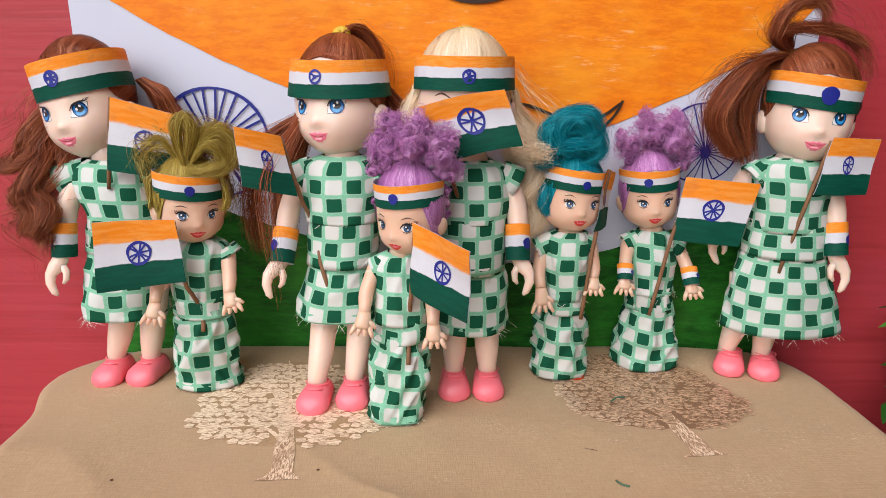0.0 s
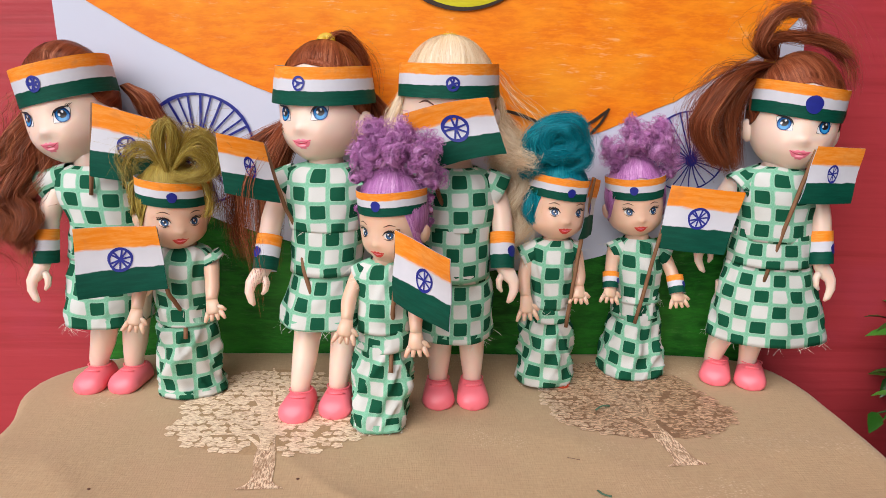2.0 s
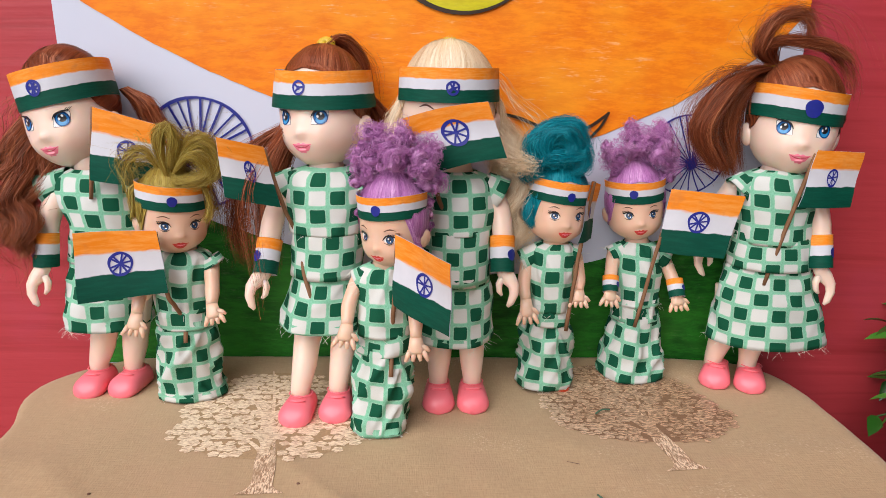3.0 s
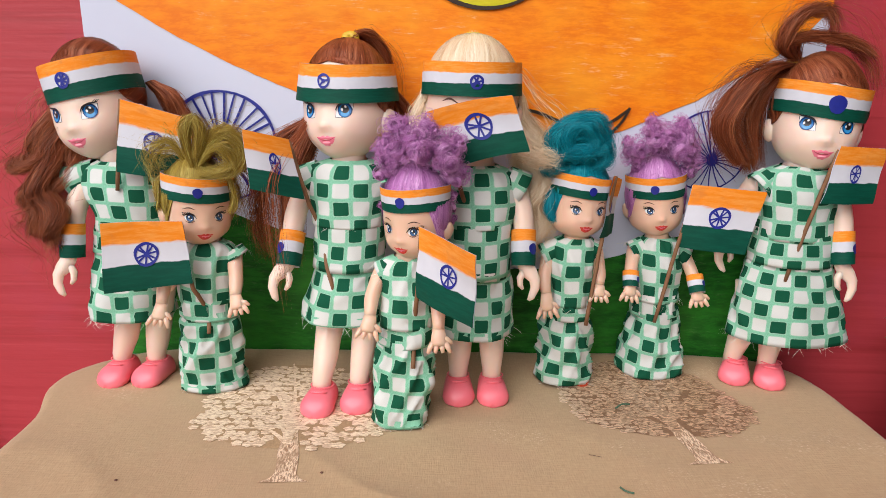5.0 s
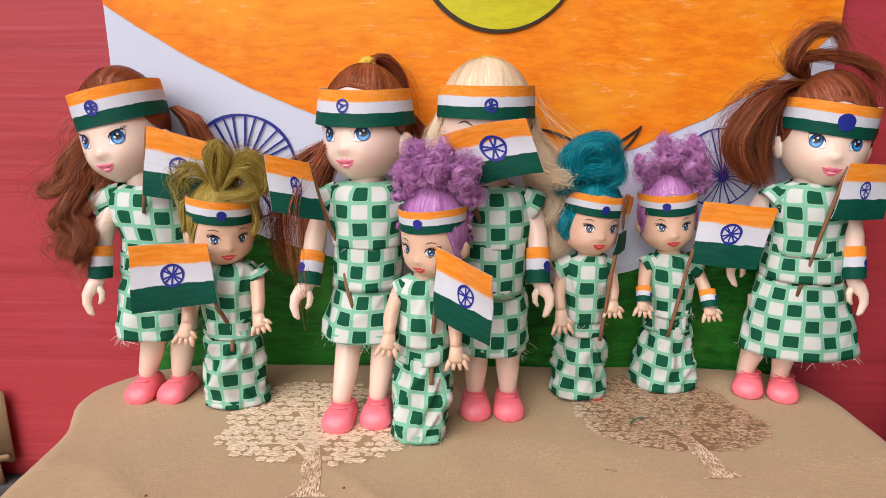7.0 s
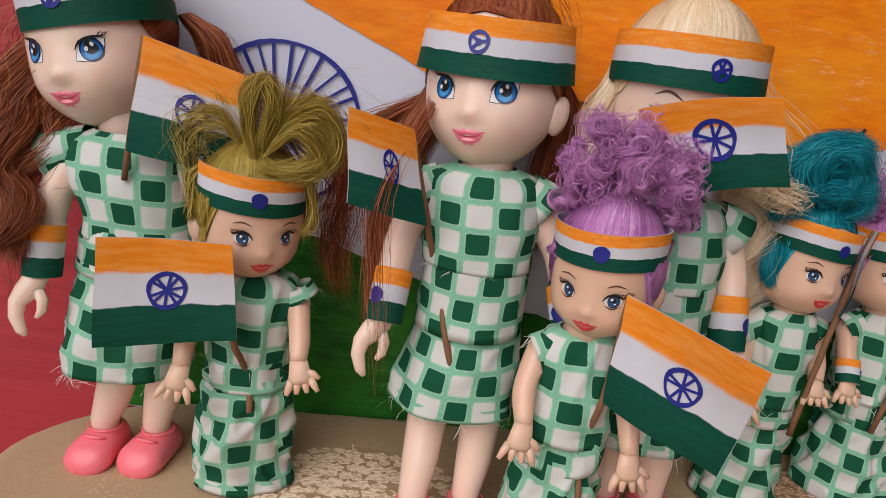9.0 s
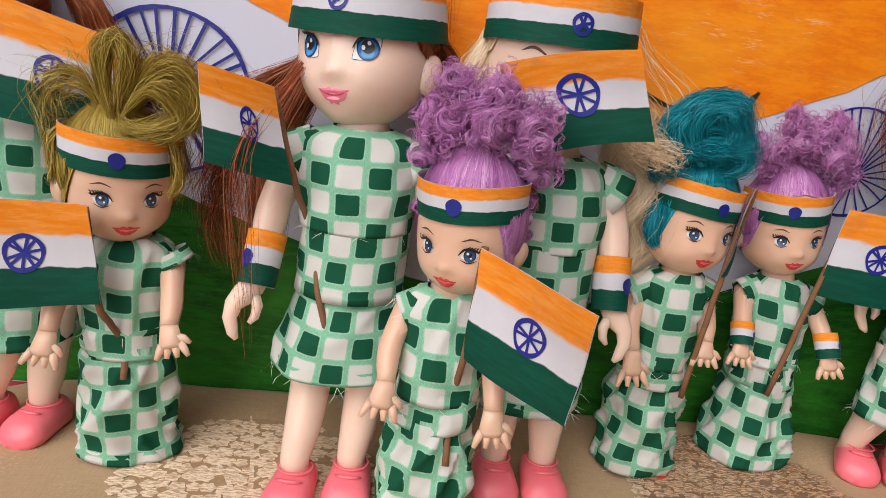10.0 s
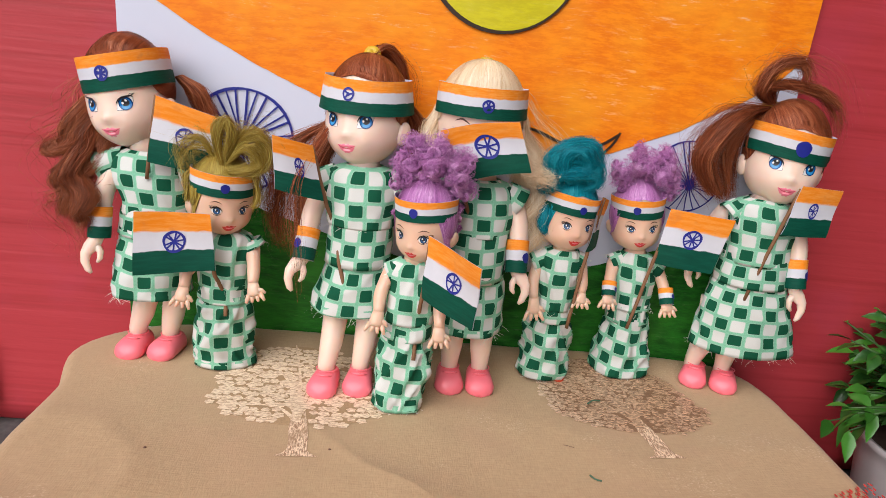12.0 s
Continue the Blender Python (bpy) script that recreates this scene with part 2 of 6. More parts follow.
M = dict(
    fabric=check_fabric(), flag=tricolour(), skin=skin_mat(), tan=skin_mat("tan_doll_vinyl", (0.77, 0.485, 0.345), (0.82, 0.54, 0.39)), cloth=cloth_mat(), gold=brocade(), gold_ground=plain("brown_brocade_ground", (0.44, 0.29, 0.16), 0.7, 0.3, 900, 0.2, 0.4), dim_ground=plain("dim_brocade_ground", (0.27, 0.150, 0.085), 0.6, 0.45, 700, 0.4, 0.4), trunk=trunk_thread(), red=red_board(), floor=floor_mat(), board=board_mat(), leaf=leaf_mat(),
    shoe=plain("pink_plastic", (0.94, 0.19, 0.235), 0.30, 0.05), red_shoe=plain("orange_red_plastic", (0.55, 0.06, 0.02), 0.3, 0.05),
    white=plain("white_paint", (0.82, 0.82, 0.82), 0.35, 0.03), black=plain("black_paint", (0.012, 0.010, 0.012), 0.35, 0.2), blue_eye=plain("blue_eye_paint", (0.008, 0.155, 0.46), 0.25, 0.25, 400),
    grey_eye=plain("grey_blue_eye_paint", (0.025, 0.085, 0.20), 0.25, 0.25, 400), pink_lip=plain("pink_lip_paint", (0.92, 0.23, 0.32), 0.3, 0.06), pale_lip=plain("pale_pink_lip_paint", (0.94, 0.31, 0.38), 0.3, 0.06), red_lip=plain("red_lip_paint", (0.66, 0.05, 0.04), 0.35, 0.06),
    deep_blue=plain("deep_blue_paint", (0.003, 0.035, 0.14), 0.25, 0.2), light_blue=plain("light_blue_paint", (0.04, 0.30, 0.62), 0.25, 0.15, 300), dark_pink=plain("dark_pink_paint", (0.62, 0.06, 0.12), 0.35, 0.1),
    brow=plain("brown_brow_paint", (0.12, 0.05, 0.03), 0.5, 0.1), ink=plain("blue_pen_ink", (0.012, 0.02, 0.24), 0.45, 0.25, 300), stick=plain("thin_wood_stick", (0.22, 0.11, 0.055), 0.7, 0.25, 300, 0.3, 0.3),
    paper=plain("white_drawing_paper", (0.66, 0.685, 0.80), 0.8, 0.06, 12, 0.2, 0.05), tie=plain("yellow_elastic", (0.62, 0.42, 0.03), 0.45, 0.1), thread=plain("pale_thread", (0.75, 0.75, 0.66), 0.8, 0.05), green_thread=plain("green_thread", (0.07, 0.15, 0.09), 0.8, 0.2),
    orange=crayon("orange_crayon", (0.86, 0.19, 0.004), (0.99, 0.285, 0.006), (1.0, 0.41, 0.025), 0.8), green=crayon("green_crayon", (0.006, 0.085, 0.008), (0.02, 0.20, 0.016), (0.05, 0.31, 0.028), 0.08), yellow=crayon("yellow_crayon", (0.55, 0.48, 0.01), (0.66, 0.60, 0.012), (0.72, 0.66, 0.05), 0.25),
    marker=plain("black_marker", (0.035, 0.018, 0.008), 0.5, 0.3, 200), pot=plain("off_white_pot", (0.62, 0.56, 0.56), 0.45, 0.05), soil=plain("brown_soil", (0.06, 0.04, 0.03), 0.9, 0.4, 300, 0.2, 0.6), stem=plain("green_stem", (0.05, 0.12, 0.03), 0.5, 0.2),
    wall=plain("light_block_grey", (0.16, 0.15, 0.14), 0.85, 0.08, 5, 0.2, 0.1), redtrim=plain("red_embroidery", (0.62, 0.06, 0.05), 0.7, 0.35, 700, 0.2, 0.6),
    # Auburn strands vary in tone; the darkest is deepened to paint in the hair's shadows.
    brown=hair_mat("auburn_hair", (0.030, 0.006, 0.003), (0.26, 0.064, 0.026), (0.56, 0.20, 0.09)), blonde=hair_mat("blonde_hair", (0.66, 0.42, 0.22), (0.88, 0.70, 0.47), (0.98, 0.88, 0.70), 0.22),
    purple=hair_mat("lilac_hair", (0.20, 0.050, 0.20), (0.54, 0.20, 0.50), (0.86, 0.53, 0.80)), teal=hair_mat("teal_hair", (0.0, 0.05, 0.075), (0.003, 0.23, 0.30), (0.03, 0.48, 0.54)), lime=hair_mat("yellow_green_hair", (0.16, 0.085, 0.018), (0.38, 0.255, 0.045), (0.60, 0.52, 0.14)),
)


# ---- mesh helpers ----
class Build:
    """Collects pieces of one mesh: points, faces, a material and UVs for each face."""

    def __init__(self):
        self.v, self.f, self.uv, self.mi, self.mats, self.n = [], [], [], [], [], 0

    def slot(self, mat):
        if mat not in self.mats:
            self.mats.append(mat)
        return self.mats.index(mat)

    def add(self, pts, faces, mat, uvs=None, at=None):
        pts = np.asarray(pts, float).reshape(-1, 3)
        if at is not None:
            a = np.array(at)
            pts = pts @ a[:3, :3].T + a[:3, 3]
        self.v.append(pts)
        self.f.extend([tuple(i + self.n for i in f) for f in faces])
        s = self.slot(mat)
        self.mi.extend([s] * len(faces))
        self.uv.extend([[uvs[i] for i in f] for f in faces] if uvs is not None else [[(0.0, 0.0)] * len(f) for f in faces])
        self.n += len(pts)

    def loft(self, rings, mat, at=None, closed=True, cap0=False, cap1=False, uvs=None):
        """Rings of equal length joined in order. uvs: a ring of (u, v) for each ring, with one more at the seam."""
        k, n = len(rings), len(rings[0])
        seam = n + 1 if closed else n
        pts, uv = [], []
        for i, r in enumerate(rings):
            rr = list(r) + ([r[0]] if closed else [])
            pts += rr
            uv += list(uvs[i]) if uvs else [(j / n, i / max(1, k - 1)) for j in range(seam)]
        faces = [(i * seam + j, i * seam + j + 1, (i + 1) * seam + j + 1, (i + 1) * seam + j) for i in range(k - 1) for j in range(seam - 1)]
        if cap0:
            faces.append(tuple(range(n))[::-1])
        if cap1:
            faces.append(tuple((k - 1) * seam + j for j in range(n)))
        self.add(pts, faces, mat, uv, at)

    def tube(self, path, radii, mat, at=None, n=10, flat=1.0, caps=True):
        path = [Vector(p) for p in path]
        rings, side = [], None
        for i, p in enumerate(path):
            d = (path[min(i + 1, len(path) - 1)] - path[max(i - 1, 0)]).normalized()
            if side is None:
                side = d.orthogonal().normalized() if abs(d.y) > 0.9 else d.cross(Vector((0, 1, 0))).normalized()
            side = (side - d * side.dot(d)).normalized()
            up = d.cross(side)
            r = radii[i] if isinstance(radii, (list, tuple)) else radii
            rings.append([p + side * (r * math.cos(a)) + up * (r * flat * math.sin(a)) for a in [2 * math.pi * j / n for j in range(n)]])
        self.loft(rings, mat, at, True, caps, caps)

    def ball(self, c, r, mat, at=None, n=14, m=8):
        r = r if isinstance(r, tuple) else (r, r, r)
        rings = [[(c[0] + r[0] * math.sin(t) * math.cos(a), c[1] + r[1] * math.sin(t) * math.sin(a), c[2] - r[2] * math.cos(t)) for a in [2 * math.pi * j / n for j in range(n)]]
                 for t in [0.02 + (math.pi - 0.04) * i / m for i in range(m + 1)]]
        self.loft(rings, mat, at, True, True, True)

    def strands(self, paths, radius, mat, at=None, out=None, jitter=0.45, shade=None):
        """Fine flat hairs along an array of paths (strands, points, 3), tapering to the tip."""
        p = np.asarray(paths, float)
        N, K, _ = p.shape
        if at is not None:
            a = np.array(at)
            p = p @ a[:3, :3].T + a[:3, 3]
            out = None if out is None else np.asarray(out) @ a[:3, :3].T
        d = np.gradient(p, axis=1)
        d /= np.linalg.norm(d, axis=2, keepdims=True) + 1e-12
        ref = np.random.normal(size=(N, 1, 3))
        if out is not None:
            ref = out / (np.linalg.norm(out, axis=2, keepdims=True) + 1e-9) + jitter * ref
        s = np.cross(d, ref)
        s /= np.linalg.norm(s, axis=2, keepdims=True) + 1e-12
        r = radius * (1 - 0.75 * np.linspace(0, 1, K) ** 3)[None, :, None] * np.random.uniform(0.7, 1.2, (N, 1, 1))
        ring = np.stack([p - r * s, p + r * s], 2)
        i = (np.arange(N)[:, None] * K * 2 + np.arange(K - 1)[None, :] * 2).reshape(-1)
        q = np.stack([i, i + 1, i + 3, i + 2], -1)
        self.v.append(ring.reshape(-1, 3))
        self.f.extend(map(tuple, (q + self.n).tolist()))
        self.mi.extend([self.slot(mat)] * len(q))
        if shade is None:
            shade = np.random.uniform(0.15, 0.9, N)
        for u in np.clip(shade, 0, 1).tolist():
            self.uv.extend([[(u, 0.0)] * 4] * (K - 1))
        self.n += N * K * 2

    def mesh(self, name):
        me = bpy.data.meshes.new(name)
        me.from_pydata(np.concatenate(self.v).tolist(), [], self.f)
        for m in self.mats:
            me.materials.append(m)
        me.polygons.foreach_set("material_index", self.mi)
        me.polygons.foreach_set("use_smooth", [True] * len(self.f))
        lay = me.uv_layers.new(name="UVMap")
        lay.data.foreach_set("uv", [c for f in self.uv for p in f for c in p])
        me.update()
        return me


def part(name, b, parent=None, label="", at=None):
    ob = new(name, b.mesh(name))
    if parent is not None:
        ob.parent = parent
    if at is not None:
        ob.matrix_basis = at
    return tagged(ob, label)


def root(name, at, label, category, group="", kind=""):
    ob = new(name)
    ob.empty_display_size = 0.01
    ob.matrix_basis = at
    return tagged(ob, label, category, group, kind)


def box(b, x0, x1, y0, y1, z0, z1, mat, at=None, r=0.0):
    bm = bmesh.new()
    bmesh.ops.create_cube(bm, size=1.0, matrix=Matrix.LocRotScale(((x0 + x1) / 2, (y0 + y1) / 2, (z0 + z1) / 2), None, (x1 - x0, y1 - y0, z1 - z0)))
    if r:
        bmesh.ops.bevel(bm, geom=bm.edges[:], offset=r, segments=2, affect="EDGES")
    bm.verts.ensure_lookup_table()
    b.add([v.co[:] for v in bm.verts], [tuple(v.index for v in f.verts) for f in bm.faces], mat, None, at)
    bm.free()


def spline(points, n):
    """n points along a smooth curve through the given ones."""
    p = np.asarray(points, float)
    if len(p) == 2:
        return p[0] + (p[1] - p[0]) * np.linspace(0, 1, n)[:, None]
    e = np.vstack([2 * p[0] - p[1], p, 2 * p[-1] - p[-2]])
    out = []
    for t in np.linspace(0, len(p) - 1 - 1e-9, n):
        i, f = int(t), t - int(t)
        a, b, c, d = e[i:i + 4]
        out.append(0.5 * (2 * b + (c - a) * f + (2 * a - 5 * b + 4 * c - d) * f * f + (3 * b - a - 3 * c + d) * f ** 3))
    return np.array(out)


def flat_ribbon(b, pts, width, y, mat, closed=False):
    """A drawn line in the plane of y: points (x, z)."""
    p = np.asarray(pts, float)
    d = np.gradient(p, axis=0)
    if closed:
        d[0] = d[-1] = p[1] - p[-2]
    d /= np.linalg.norm(d, axis=1, keepdims=True)
    n = np.stack([-d[:, 1], d[:, 0]], 1)
    w = np.asarray(width) * np.ones(len(p))
    a, c = p + n * w[:, None] / 2, p - n * w[:, None] / 2
    verts = [(x, y, z) for x, z in a] + [(x, y, z) for x, z in c]
    k = len(p)
    b.add(verts, [(i, i + 1, k + i + 1, k + i) for i in range(k - 1)], mat)


def wheel(cx, cz, r, y, spokes, line, hub=None, hub_r=0.0, aspect=1.0, jitter=0.04, seed=1):
    """A drawn spoked wheel in the plane of y: the rim with its hub, and a list of spokes."""
    rg = random.Random(seed)
    hx, hz = hub or (cx, cz)
    b, rays = Build(), []
    ring = [(cx + aspect * r * math.cos(a) * (1 + jitter * 0.4 * math.sin(3 * a + seed)), cz + r * math.sin(a) * (1 + jitter * 0.4 * math.cos(2 * a))) for a in np.linspace(0, 2 * math.pi, 41)]
    flat_ribbon(b, ring, [line * (1.1 + 0.25 * math.sin(5 * a + seed)) for a in np.linspace(0, 2 * math.pi, 41)], y, M["ink"], True)
    for i in range(spokes):
        a = 2 * math.pi * (i + rg.uniform(-0.2, 0.2)) / spokes
        e = (cx + aspect * r * math.cos(a), cz + r * math.sin(a))
        s = Build()
        flat_ribbon(s, spline([(hx, hz), ((hx + e[0]) / 2 + rg.uniform(-1, 1) * r * jitter, (hz + e[1]) / 2), e], 6), line * rg.uniform(0.6, 0.95), y - 0.00005 * (1 + i % 3), M["ink"])
        rays.append(s)
    if hub_r:
        b.add([(hx, y - 0.0003, hz)] + [(hx + hub_r * math.cos(a), y - 0.0003, hz + hub_r * math.sin(a)) for a in np.linspace(0, 2 * math.pi, 13)], [(0, i, i + 1) for i in range(1, 13)], M["ink"])
    return b, rays


# ---- setting: floor, backdrop, covered table, drawing ----
def cloth_height(x, y):
    fold = max(0.0, 1 - 2.4 * abs(noise.noise(Vector((x * 7 - y * 5, y * 13 + x * 4, 1.9))))) ** 2
    return 0.0011 * noise.noise(Vector((x * 16, y * 20, 3.1))) + 0.0004 * noise.noise(Vector((x * 70, y * 55, 7.7))) + 0.0024 * fold * min(1.0, max(0.0, (0.235 - y) * 14))


b = Build()
box(b, -4.0, 4.0, -4.0, 4.0, -0.13, -0.082, M["floor"])
tagged(part("floor", b), "dark grey rough stone floor", "floor", kind="structure")

b = Build()
xs, zs = np.linspace(-0.36, 0.62, 60), np.linspace(-0.081, 0.62, 60)
pts = [(x, 0.3135 + 0.0012 * noise.noise(Vector((x * 6, 1.3, z * 9))), z) for z in zs for x in xs]
b.add(pts, [(r * 60 + c, r * 60 + c + 1, (r + 1) * 60 + c + 1, (r + 1) * 60 + c) for r in range(59) for c in range(59)], M["red"])
board = part("backdrop", b)
so = board.modifiers.new("thick", "SOLIDIFY")
so.thickness, so.offset = 0.005, -1
tagged(board, "red painted corrugated cardboard backdrop standing behind the dolls", "backdrop", kind="structure")


# Unseen wall on the right, added to cut sky light from that side.
b = Build()
box(b, 0.64, 0.76, -2.5, 0.9, -0.082, 2.4, M["wall"])
tagged(part("wall_east", b), "unseen grey wall added to keep out sky light", "wall", kind="structure")
# Unseen wall behind the backdrop, added to close off sky light.
b = Build()
box(b, -2.5, 0.76, 0.9, 1.02, -0.082, 2.4, M["wall"])
tagged(part("wall_north", b), "unseen grey wall added to keep out sky light", "wall", kind="structure")

# Unseen wall at the front right, added so less light reaches the right side.
b = Build()
box(b, -0.22, 0.76, -1.62, -1.5, -0.082, 1.2, M["wall"])
tagged(part("wall_south", b), "unseen grey wall added to hold back light on the right", "wall", kind="structure")


def tablecloth():
    b = Build()
    cx, cy, hx, hy = 0.004, 0.150, 0.192, 0.1578
    n = 240

    def outline(grow, r):
        out = []
        for j in range(n):
            a = 2 * math.pi * j / n
            c, s = math.cos(a), math.sin(a)
            p = 9.0
            k = (abs(c) ** p + abs(s) ** p) ** (-1 / p)
            px, py = cx + (hx + (0.007 if c > 0 else 0.0) + grow) * k * c, cy + (hy + min(grow, 0.006) * 1.0) * k * s
            if c < -0.5:
                px -= 0.0118 * math.exp(-((py - 0.266) / 0.025) ** 2)
            out.append((px, py))
        return out

    rings = []
    for s in np.linspace(0.02, 0.985, 70):
        o = outline(0, 0)
        rings.append([(cx + (x - cx) * s, cy + (y - cy) * s, cloth_height(cx + (x - cx) * s, cy + (y - cy) * s)) for x, y in o])
    for grow, z in ((0.0, -0.0006), (0.0022, -0.0022), (0.0036, -0.006), (0.006, -0.016), (0.010, -0.030), (0.015, -0.048), (0.021, -0.066), (0.026, -0.0815)):
        ring = []
        for j, (x, y) in enumerate(outline(grow, 0.0)):
            f = min(1.0, -z / 0.05)
            w = f * (0.004 * noise.noise(Vector((x * 28, y * 28, 0.4))) + 0.003 * noise.noise(Vector((x * 70, y * 70, z * 8))))
            d = Vector((x - cx, y - cy)).normalized()
            e = 0.0016 * noise.noise(Vector((x * 45, y * 45, 5.0)))
            y2 = y + d.y * (w + e)
            ring.append((x + d.x * (w + e), min(y2, 0.3088), z))
        rings.append(ring)
    b.loft(rings, M["cloth"], None, True, True, False)
    return part("tablecloth", b)


cloth = tagged(tablecloth(), "fawn silky tablecloth with woven gold trees, draped to the floor", "tablecloth")


def on_cloth(pts, lift=0.0003):
    return [(x, y, cloth_height(x, y) + lift) for x, y in pts]


def ground_ribbon(b, pts, widths, mat, lift=0.0003):
    p = np.asarray(pts, float)
    d = np.gradient(p, axis=0)
    d /= np.linalg.norm(d, axis=1, keepdims=True)
    nrm = np.stack([-d[:, 1], d[:, 0]], 1)
    w = (np.asarray(widths) * np.ones(len(p)))[:, None] / 2
    a, c = p + nrm * w, p - nrm * w
    k = len(p)
    b.add(on_cloth(a, lift) + on_cloth(c, lift), [(i, i + 1, k + i + 1, k + i) for i in range(k - 1)], mat)


def tree_motif(x0, y0, sx, sy, lean, seed, leaf, ground):
    """A woven tree: crown of small petal-like leaves between forking branches, and a flared trunk."""
    rg = random.Random(seed)
    b = Build()
    def place(u, v):
        return (x0 + sx * u + lean * v, y0 + sy * v)
    branches = []
    trunk = spline([place(0.02, -1.1), place(0.03, -0.85), place(0.01, -0.5), place(0.0, 0.1)], 14)
    ground_ribbon(b, trunk, [0.020, 0.0125, 0.0095, 0.0088, 0.0086, 0.0088, 0.0090, 0.0090, 0.0088, 0.0078, 0.0066, 0.0054, 0.004, 0.003], M["trunk"])
    for i, ang in enumerate((-1.25, -0.85, -0.45, -0.1, 0.25, 0.6, 1.0, 1.35)):
        s0 = (0.0, -0.5 + 0.09 * (i % 4))
        L = 1.6 if abs(ang) < 0.7 else 0.95
        e = (s0[0] + L * math.sin(ang) * 0.85, s0[1] + L * math.cos(ang))
        mid = (s0[0] + 0.42 * L * math.sin(ang * 0.6), s0[1] + 0.5 * L * math.cos(ang * 0.7))
        line = spline([place(*s0), place(*mid), place(*e)], 10)
        branches.append(line)
        ground_ribbon(b, line, np.linspace(0.0024, 0.0007, 10), M["gold"], 0.00035)
        for q in (0.45, 0.7):
            st = line[int(q * 9)]
            side = rg.choice((-1, 1))
            twig = spline([st, st + np.array([side * 0.006, 0.007]), st + np.array([side * 0.012, 0.010 + 0.004 * rg.random()])], 6)
            branches.append(twig)
            ground_ribbon(b, twig, np.linspace(0.0013, 0.0005, 6), M["gold"], 0.00035)
    allb = np.concatenate(branches)
    crown = [place(0.94 * math.cos(a) * (1 + 0.05 * math.sin(7 * a + seed)), 0.94 * math.sin(a) * (1.42 if a < math.pi else 0.6)) for a in np.linspace(0, 2 * math.pi, 61)[:-1]]
    grid, k = [place(0, 0.0)], 12
    for s in range(1, k + 1):
        grid += [(grid[0][0] + (x - grid[0][0]) * s / k, grid[0][1] + (y - grid[0][1]) * s / k) for x, y in crown]
    b.add(on_cloth(grid, 0.00016), [(0, 1 + j, 1 + (j + 1) % 60) for j in range(60)] + [(1 + 60 * s + j, 61 + 60 * s + j, 61 + 60 * s + (j + 1) % 60, 1 + 60 * s + (j + 1) % 60) for s in range(k - 1) for j in range(60)], ground)
    step = 0.0050 * leaf
    rows = int(2.3 * sy / step)
    for i in range(rows):
        for j in range(int(2.2 * sx / step)):
            x = x0 - 1.1 * sx + (j + 0.5 * (i % 2)) * step + rg.uniform(-0.0009, 0.0009)
            y = y0 - 0.7 * sy + i * step * 0.92 + rg.uniform(-0.0009, 0.0009)
            u, v = (x - x0 - lean * (y - y0) / sy) / sx, (y - y0) / sy
            rim = 1.0 + 0.06 * math.sin(7 * math.atan2(v, u) + seed)
            if u * u + (v / (1.42 if v > 0 else 0.6)) ** 2 > rim or (v < -0.2 and abs(u) < 0.16):
                continue
            if np.min(np.hypot(allb[:, 0] - x, allb[:, 1] - y)) < 0.0005 or rg.random() < 0.02:
                continue
            r, a0, lob = leaf * rg.uniform(0.0018, 0.0028), rg.uniform(0, 6.3), rg.choice((4, 5, 6))
            ring = [(x + r * (1 + 0.14 * math.cos(lob * a + a0)) * math.cos(a) * 1.16, y + r * (1 + 0.14 * math.cos(lob * a + a0)) * math.sin(a)) for a in np.linspace(0, 2 * math.pi, 21)[:-1]]
            b.add(on_cloth([(x, y)], 0.00040) + on_cloth(ring, 0.00036), [(0, k + 1, (k + 1) % 20 + 1) for k in range(20)], M["gold"])
    return part("tree_motif", b, cloth, "shiny gold-pink brocade tree woven into the cloth")


tree_motif(-0.0695, 0.2270, 0.0460, 0.0430, -0.004, 3, 1.0, M["gold_ground"])
# darker ground under this tree, again for the weaker reflection painted in
tree_motif(0.1065, 0.2400, 0.0460, 0.0415, -0.005, 8, 0.74, M["dim_ground"])

# embroidered corner of the cloth
b = Build()
rg = random.Random(12)
for i in range(9):
    for j in range(13):
        x = 0.1850 + 0.0026 * j + rg.uniform(-0.0004, 0.0004)
        y = min(0.1890, 0.1730 + 0.0011 * (j + 1)) - 0.0030 * i + rg.uniform(-0.0004, 0.0004)
        if x > 0.2105 or rg.random() < 0.12:
            continue
        lean = 0.0009 if (i + j) % 2 else -0.0006
        ground_ribbon(b, [(x, y), (x + 0.5 * lean, y - 0.0013), (x + lean, y - 0.0026)], (0.0006, 0.0013, 0.0006), M["redtrim"], 0.0009)
part("embroidery", b, cloth, "red embroidered patch near the corner")


